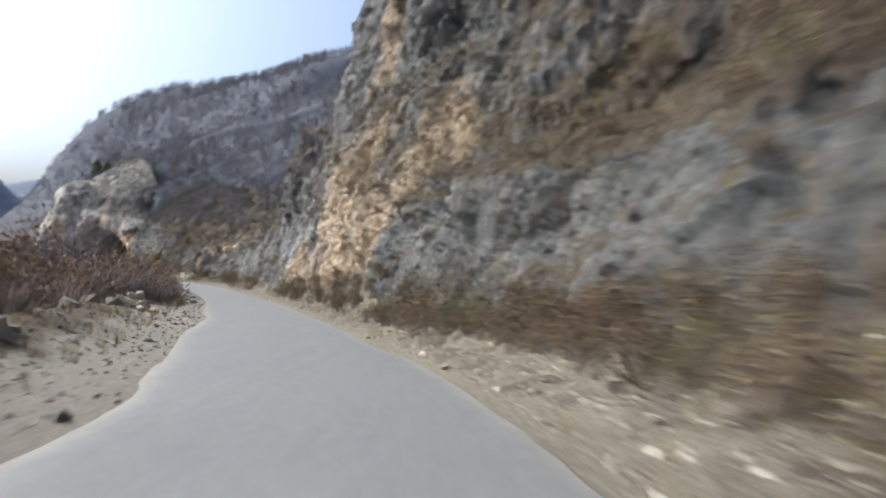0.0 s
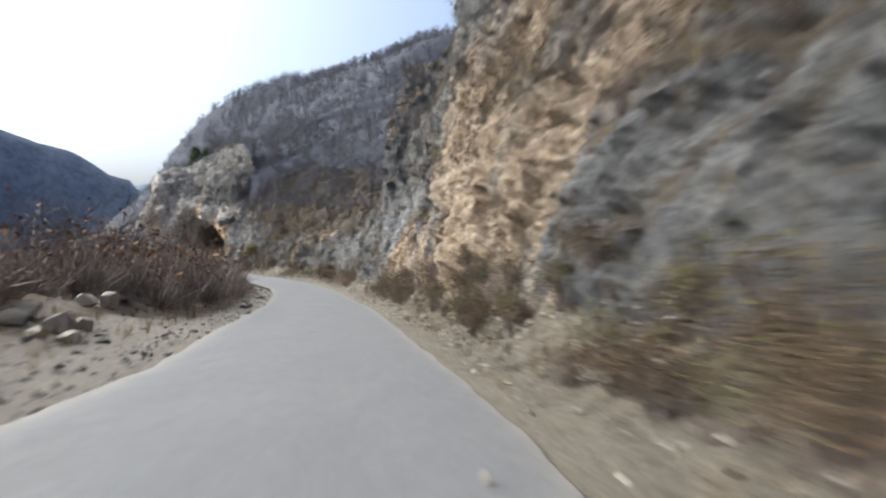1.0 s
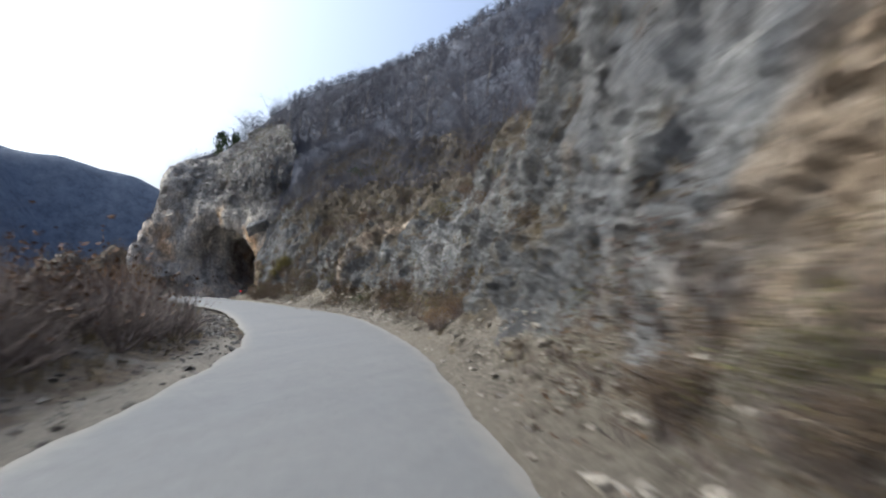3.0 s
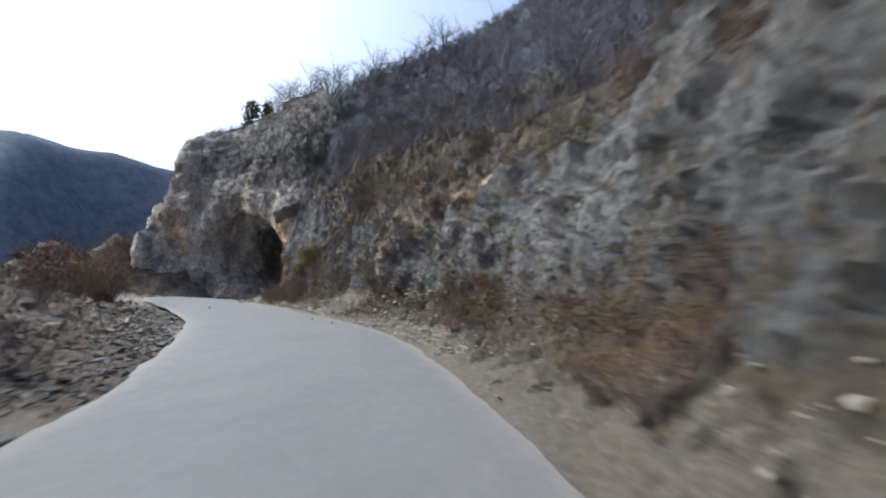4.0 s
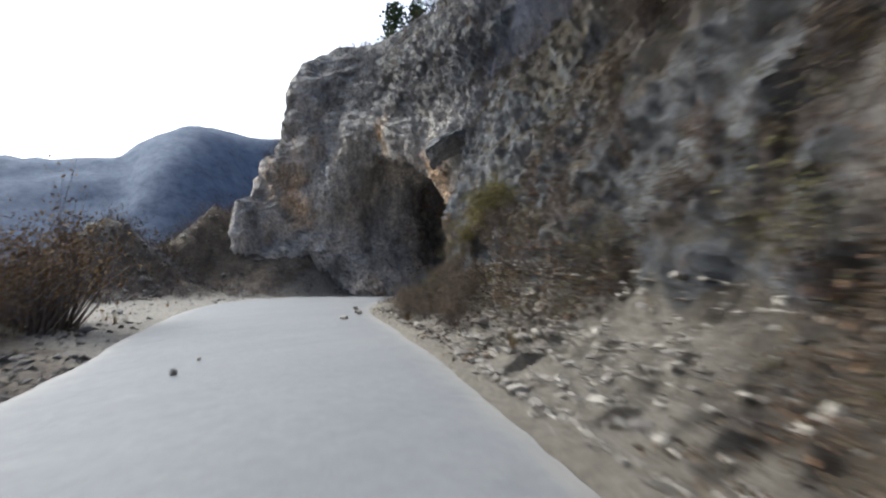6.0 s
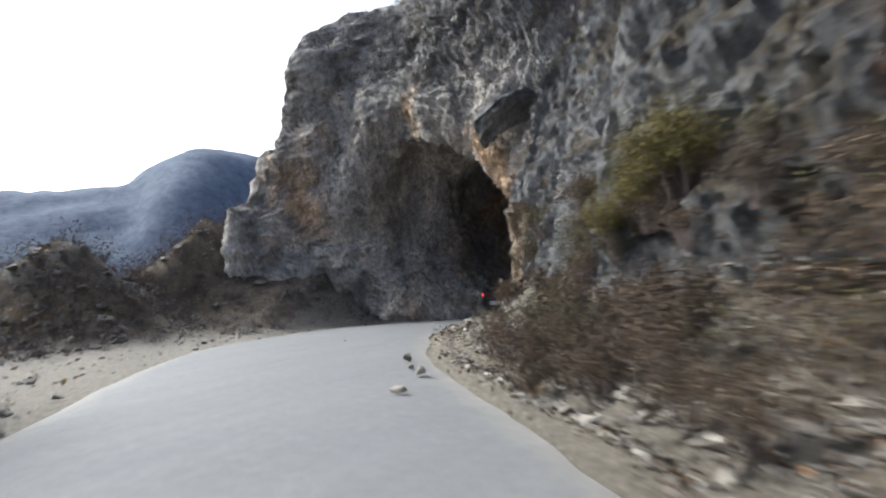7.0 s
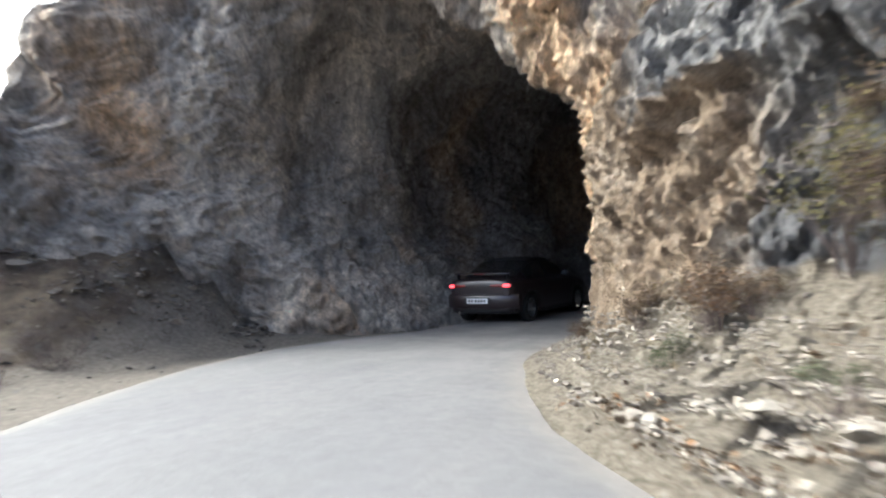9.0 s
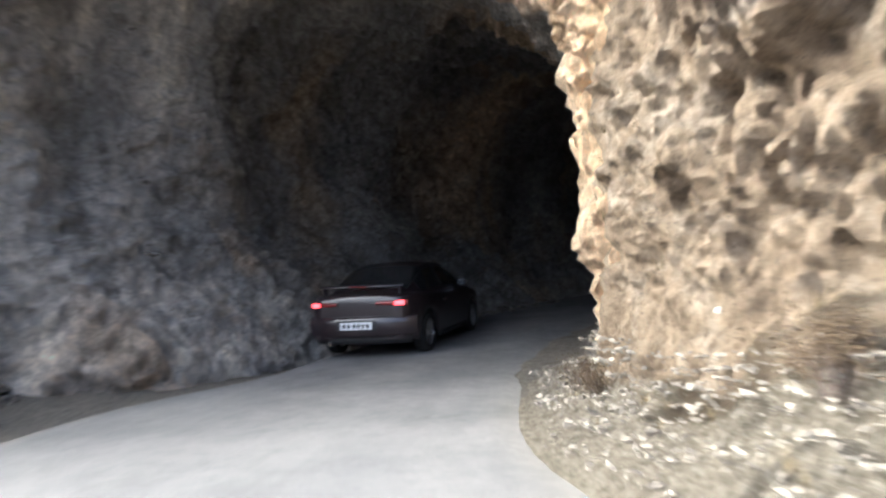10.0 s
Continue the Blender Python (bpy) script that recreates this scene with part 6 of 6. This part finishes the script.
top_i = np.concatenate([rng.choice(top_i, 800), rng.choice(np.flatnonzero((ring_no > tube_rings + 20) & (portal_pts[:, 0] < -50.5) & (portal_pts[:, 2] > -0.5)), 160)])
places = np.vstack([places, np.column_stack([portal_pts[top_i] - np.array([0, 0, 0.05]), rng.uniform(0.3, 0.8, len(top_i))])])
places = np.column_stack([places, rng.uniform(0, 6.28, len(places))])
small_leaf = [shrub_arrays(160 + s_, 1.0, 1.2, 14, 36, 0.041)[1] for s_ in range(4)]
tagged(scatter("cliff_brush", slope_wood, places, TWIG, rng), "withered brown brush clinging to the cliff foot and ledges", "brush", kind="stuff")
part_of = rng.uniform(0, 1, len(places))
for nm, lo, hi, mat, lab in (("dry_brush_leaves", 0, 0.60, DRY_LEAF, "dry brown leaves of the brush on the rock"), ("olive_brush_leaves", 0.60, 0.92, OLIVE_LEAF, "dull olive leaves of the brush on the rock"), ("rust_brush_leaves", 0.92, 1.0, RUST_LEAF, "rust-red leaves of the brush on the rock")):
    tagged(scatter(nm, small_leaf, places[(part_of >= lo) & (part_of < hi)], mat, rng), lab, "brush", kind="stuff")
scrub_xy = np.column_stack([rng.uniform(-64, -47.5, 1900), rng.uniform(76, 91, 1900)])
scrub_xy = scrub_xy[(nearest(scrub_xy, foot_line)[1] < -0.1) & (np.abs(nearest(scrub_xy, mid_line)[1]) > np.where(scrub_xy[:, 1] > 83.5, 3.9, 5.4))]
tagged(scatter("talus_scrub", [far_bush(96 + s_, 24, 0.008) for s_ in range(4)], np.column_stack([scrub_xy, height_at(scrub_xy[:, 0], scrub_xy[:, 1]) - 0.05, rng.uniform(0.25, 0.75, len(scrub_xy)), rng.uniform(0, 6.28, len(scrub_xy))]), THICKET_TWIG, rng), "low leafless scrub on the talus below the rock nose", "scrub", kind="stuff")
heap_xy = np.column_stack([rng.uniform(-60, -48, 2600), rng.uniform(76, 91, 2600)])
heap_xy = heap_xy[(nearest(heap_xy, foot_line)[1] < -0.3) & (np.abs(nearest(heap_xy, mid_line)[1]) > 5.8)]
wall_foot = np.array([(-48.9, 86.6), (-48.2, 88.4), (-47.2, 90.0), (-46.6, 92.0), (-45.8, 94.3), (-43.6, 97.2), (-41.2, 100.6)])
wf, _ = resampled(wall_foot, 0.009)
heap_xy = np.vstack([heap_xy, wf + rng.normal(0, 0.35, wf.shape) - np.array([0.35, 0.0])])
size = np.exp(rng.normal(-2.7, 0.6, len(heap_xy)))
size[-len(wf):] *= 0.6
tagged(scatter("rubble", [stone_arrays(50 + s_, 0.6, 9) for s_ in range(6)], np.column_stack([heap_xy, np.where(np.arange(len(heap_xy)) >= len(heap_xy) - len(wf) + 600, road_height(heap_xy[:, 1]) + 0.35 * np.maximum(np.abs(nearest(heap_xy, mid_line)[1]) - 2.4, 0) ** 1.3, height_at(heap_xy[:, 0], heap_xy[:, 1])) + size * 0.15, size, rng.uniform(0, 6.28, len(heap_xy))]), STONE, rng), "grey rubble heaped below the rock nose", "rubble", kind="stuff")
hx = np.concatenate([rng.uniform(-60, 40, 9000), rng.uniform(-115, -50, 2600)])
hy = np.concatenate([rng.uniform(10, 130, 9000), rng.uniform(88, 165, 2600)])
sk_, dk_ = nearest(np.column_stack([hx, hy]), foot_line)
ok = (dk_ > np.where(hy > 84, 2.6, 5.6)) & (dk_ < 60)
hx, hy = hx[ok], hy[ok]
places = np.column_stack([hx, hy, height_at(hx, hy) - 0.1, rng.uniform(0.8, 2.0, len(hx)), rng.uniform(0, 6.28, len(hx))])
tagged(scatter("hillside_brush", slope_wood, places, HAZY_TWIG, rng), "grey-brown leafless scrub covering the hillside", "scrub", kind="stuff")
tagged(scatter("hillside_leaves", brush_leaf, places[::4], DRY_LEAF, rng), "withered leaves clinging to the hillside scrub", "scrub", kind="stuff")

up_i = rng.choice(np.flatnonzero((height_v > 6.0) & (cliff_pts[:, 1] > 40) & (cliff_pts[:, 1] < 90) & (cn[:, 2] > 0.25)), 1500)
rim_xy = np.column_stack([rng.uniform(-48, -26, 2600), rng.uniform(82, 104, 2600)])
rim_d = nearest(rim_xy, foot_line)[1]
rim_xy = rim_xy[(rim_d > 1.8) & (rim_d < 9)]
rim_z = height_at(rim_xy[:, 0], rim_xy[:, 1])
rim_xy, rim_z = rim_xy[rim_z > 6.5], rim_z[rim_z > 6.5]
places = np.vstack([cliff_pts[up_i], np.column_stack([rim_xy, rim_z])]) - np.array([0, 0, 0.1])
places = np.column_stack([places, rng.uniform(0.6, 1.5, len(places)), rng.uniform(0, 6.28, len(places))])
tagged(scatter("rim_brush", [far_bush(90 + s_, 26, 0.009) for s_ in range(5)], places, HAZY_TWIG, rng), "dark leafless scrub along the rim of the cliff", "scrub", kind="stuff")

# woods
wood_shapes = [far_tree(80 + s_, 17) for s_ in range(6)]
wx = np.concatenate([rng.uniform(-130, 60, 17000), rng.uniform(-330, -60, 7000)])
wy = np.concatenate([rng.uniform(15, 260, 17000), rng.uniform(30, 330, 7000)])
sk_, dk_ = nearest(np.column_stack([wx, wy]), foot_line)
clump = value_noise(np.column_stack([wx, wy, wx * 0]), 0.08, 500)
ok = ((dk_ > 8) & (dk_ < 112) & (clump > -0.5) & (wy - 1.2 * wx > 60) & (wx > -120)) | ((dk_ < -30) & (np.hypot(wx + 30, wy - 70) < 115) & (clump > -0.2))
wx, wy = wx[ok], wy[ok]
places = np.column_stack([wx, wy, height_at(wx, wy) - 0.2, rng.uniform(1.9, 3.1, len(wx)) * np.where(dk_[ok] < 0, 0.7, np.clip(dk_[ok] / 22, 0.4, 1.0)), rng.uniform(0, 6.28, len(wx))])
tagged(scatter("woods", wood_shapes, places, HAZY_TWIG, rng), "leafless winter woods on the mountainsides", "woods", kind="stuff")


def bare_tree(seed, h):
    a, b_ = tree_arrays(seed, h, 4, 0.42, 2)
    root = new("tree")
    part_mesh("trunk", triangles("trunk", *a, BARK), root)
    part_mesh("crown", triangles("crown", *b_, HAZY_TWIG), root)
    return tagged(root, "leafless grey tree on the rim of the slope", "tree", "trees on the rim")


trees = [bare_tree(120 + s_, 4.2 + s_ * 0.5) for s_ in range(3)]
spots = []
while len(spots) < 60:
    x_, y_ = rng.uniform(-52, -10), rng.uniform(72, 116)
    d_ = nearest(np.array([[x_, y_]]), foot_line)[1][0]
    if 6 < d_ < (13 if len(spots) > 30 else 22):
        spots.append((x_, y_))
for k, (x_, y_) in enumerate(spots):
    m = pose(x_, y_, float(height_at(x_, y_)[0]) - 0.1, 0, 0, rng.uniform(0, 360))
    if k < 3:
        trees[k].matrix_basis = m
    else:
        copy_thing(trees[k % 3], m)
for k in range(74):
    y_ = rng.uniform(26, 58) if k < 48 else rng.uniform(50, 70)
    p = along_left(y_, rng.uniform(9, 20) if k >= 48 else rng.uniform(5.0, 13) if y_ < 54 else rng.uniform(9, 16))[0]
    ob = copy_thing(trees[k % 3], pose(p[0], p[1], float(height_at(*p)[0]) - 0.1, 0, 0, rng.uniform(0, 360)))
    grown = rng.uniform(0.8, 1.15) if k < 48 else rng.uniform(1.2, 1.6)
    ob.scale = (grown, grown, grown)
    tagged(ob, "leafless grey tree in the valley thicket", "tree", "trees in the thicket")


def pine(seed, h):
    """A small wind-shaped pine: trunk, limbs and clumps of needles."""
    rg = np.random.default_rng(seed)
    trunk, needles = ([], []), ([], [])
    p = np.array([0, 0, -0.3])
    for i in range(6):
        q = p + np.array([rg.normal(0, 0.05), rg.normal(0, 0.05), h / 6])
        stick(trunk, p, q, 0.022 * h * (1 - i / 7), 0.022 * h * (1 - (i + 1) / 7))
        if i > 0:
            for _ in range(6):
                a = rg.uniform(0, 6.28)
                e = q + np.array([math.cos(a), math.sin(a), 0.25]) * h * 0.26 * (1.25 - i / 6)
                stick(trunk, q, e, 0.008 * h, 0.003 * h)
                for _ in range(36):
                    leaf(needles, q * 0.25 + e * 0.75 + rg.normal(size=3) * 0.075 * h, 0.05 * h * rg.uniform(0.5, 1), rg)
        p = q
    root = new("pine")
    part_mesh("trunk", triangles("trunk", np.array(trunk[0]), np.array(trunk[1]), BARK), root)
    part_mesh("needles", triangles("needles", np.array(needles[0]), np.array(needles[1]), GREEN_LEAF), root)
    return tagged(root, "small dark pine on the rock above the tunnel", "tree", "pines above the tunnel")


for k, (x_, y_, h) in enumerate(((-49.3, 95.2, 2.7), (-48.4, 95.8, 2.4))):
    pine(300 + k, h).matrix_basis = pose(x_, y_, float(height_at(x_, y_)[0]) - 0.15, 0, 0, 80 * k)

# ---- dead grass ----
def tuft_arrays(seed, blades=9):
    rg = np.random.default_rng(seed)
    out = ([], [])
    for _ in range(blades):
        a, lean, h = rg.uniform(0, 6.28), rg.uniform(0.1, 0.7), rg.uniform(0.5, 1.0)
        f = np.array([math.cos(a), math.sin(a), 0]) * rg.uniform(0, 0.15)
        t_ = f + np.array([math.cos(a) * lean, math.sin(a) * lean, h])
        m_ = (f + t_) / 2 + np.array([0, 0, 0.12])
        s_ = np.array([-math.sin(a), math.cos(a), 0]) * 0.02
        k = len(out[0])
        out[0].extend([f - s_, f + s_, m_ + s_ * 0.7, m_ - s_ * 0.7, t_])
        out[1].extend([(k, k + 1, k + 2), (k, k + 2, k + 3), (k + 3, k + 2, k + 4)])
    return np.array(out[0]), np.array(out[1])


tufts = [tuft_arrays(s_) for s_ in range(5)]
grass_noise = fbm(cliff_pts, 0.8, 3, 0.5, 402)
pick = np.flatnonzero((cn[:, 2] > 0.35) & (cliff_dist > 0.25) & (grass_noise > 0.05) & (cliff_pts[:, 1] > -4))
sel = rng.choice(pick, 2900)
places = np.column_stack([cliff_pts[sel] - np.array([0, 0, 0.02]), rng.uniform(0.12, 0.42, len(sel)) * np.where(cliff_pts[sel, 1] > 78, 0.45, 1.0), rng.uniform(0, 6.28, len(sel))])
ly = rng.uniform(-4, 76, 2200)
xy = along_left(ly, rng.uniform(1.0, 7.0, len(ly)))
lp = np.column_stack([xy, height_at(xy[:, 0], xy[:, 1]) - 0.02, rng.uniform(0.12, 0.4, len(ly)), rng.uniform(0, 6.28, len(ly))])
tagged(scatter("dead_grass", tufts, np.vstack([places, lp]), STRAW, rng), "straw-coloured dead grass tufts on verges and ledges", "grass", kind="stuff")

# ---- fallen leaves on the verges ----
flat_leaf = []
for s_ in range(4):
    rg = np.random.default_rng(700 + s_)
    out = ([], [])
    for _ in range(10):
        leaf(out, np.append(rg.normal(0, 0.16, 2), rg.uniform(0.01, 0.04)), rg.uniform(0.016, 0.034), rg)
    flat_leaf.append((np.array(out[0]), np.array(out[1])))
pick = np.flatnonzero((height_v < 1.3) & (cliff_dist > 0.35) & (cliff_pts[:, 1] > 2) & (cliff_pts[:, 1] < 87) & (brush_noise > -0.1))
w_ = np.interp(cliff_pts[pick, 1], [0, 54, 58, 72, 76, 84, 88], [0.3, 0.4, 3.0, 2.6, 1.2, 2.0, 1.2])
sel = rng.choice(pick, 3000, p=w_ / w_.sum())
places = np.column_stack([cliff_pts[sel], rng.uniform(0.7, 1.3, len(sel)), rng.uniform(0, 6.28, len(sel))])
for nm, cut, mat, lab in (("rust_leaf_litter", slice(0, None, 6), RUST_LEAF, "rust-brown fallen leaves among the verge stones"), ("dry_leaf_litter", slice(1, None, 2), DRY_LEAF, "dull brown fallen leaves among the verge stones")):
    tagged(scatter(nm, flat_leaf, places[cut], mat, rng), lab, "leaf litter", kind="stuff")
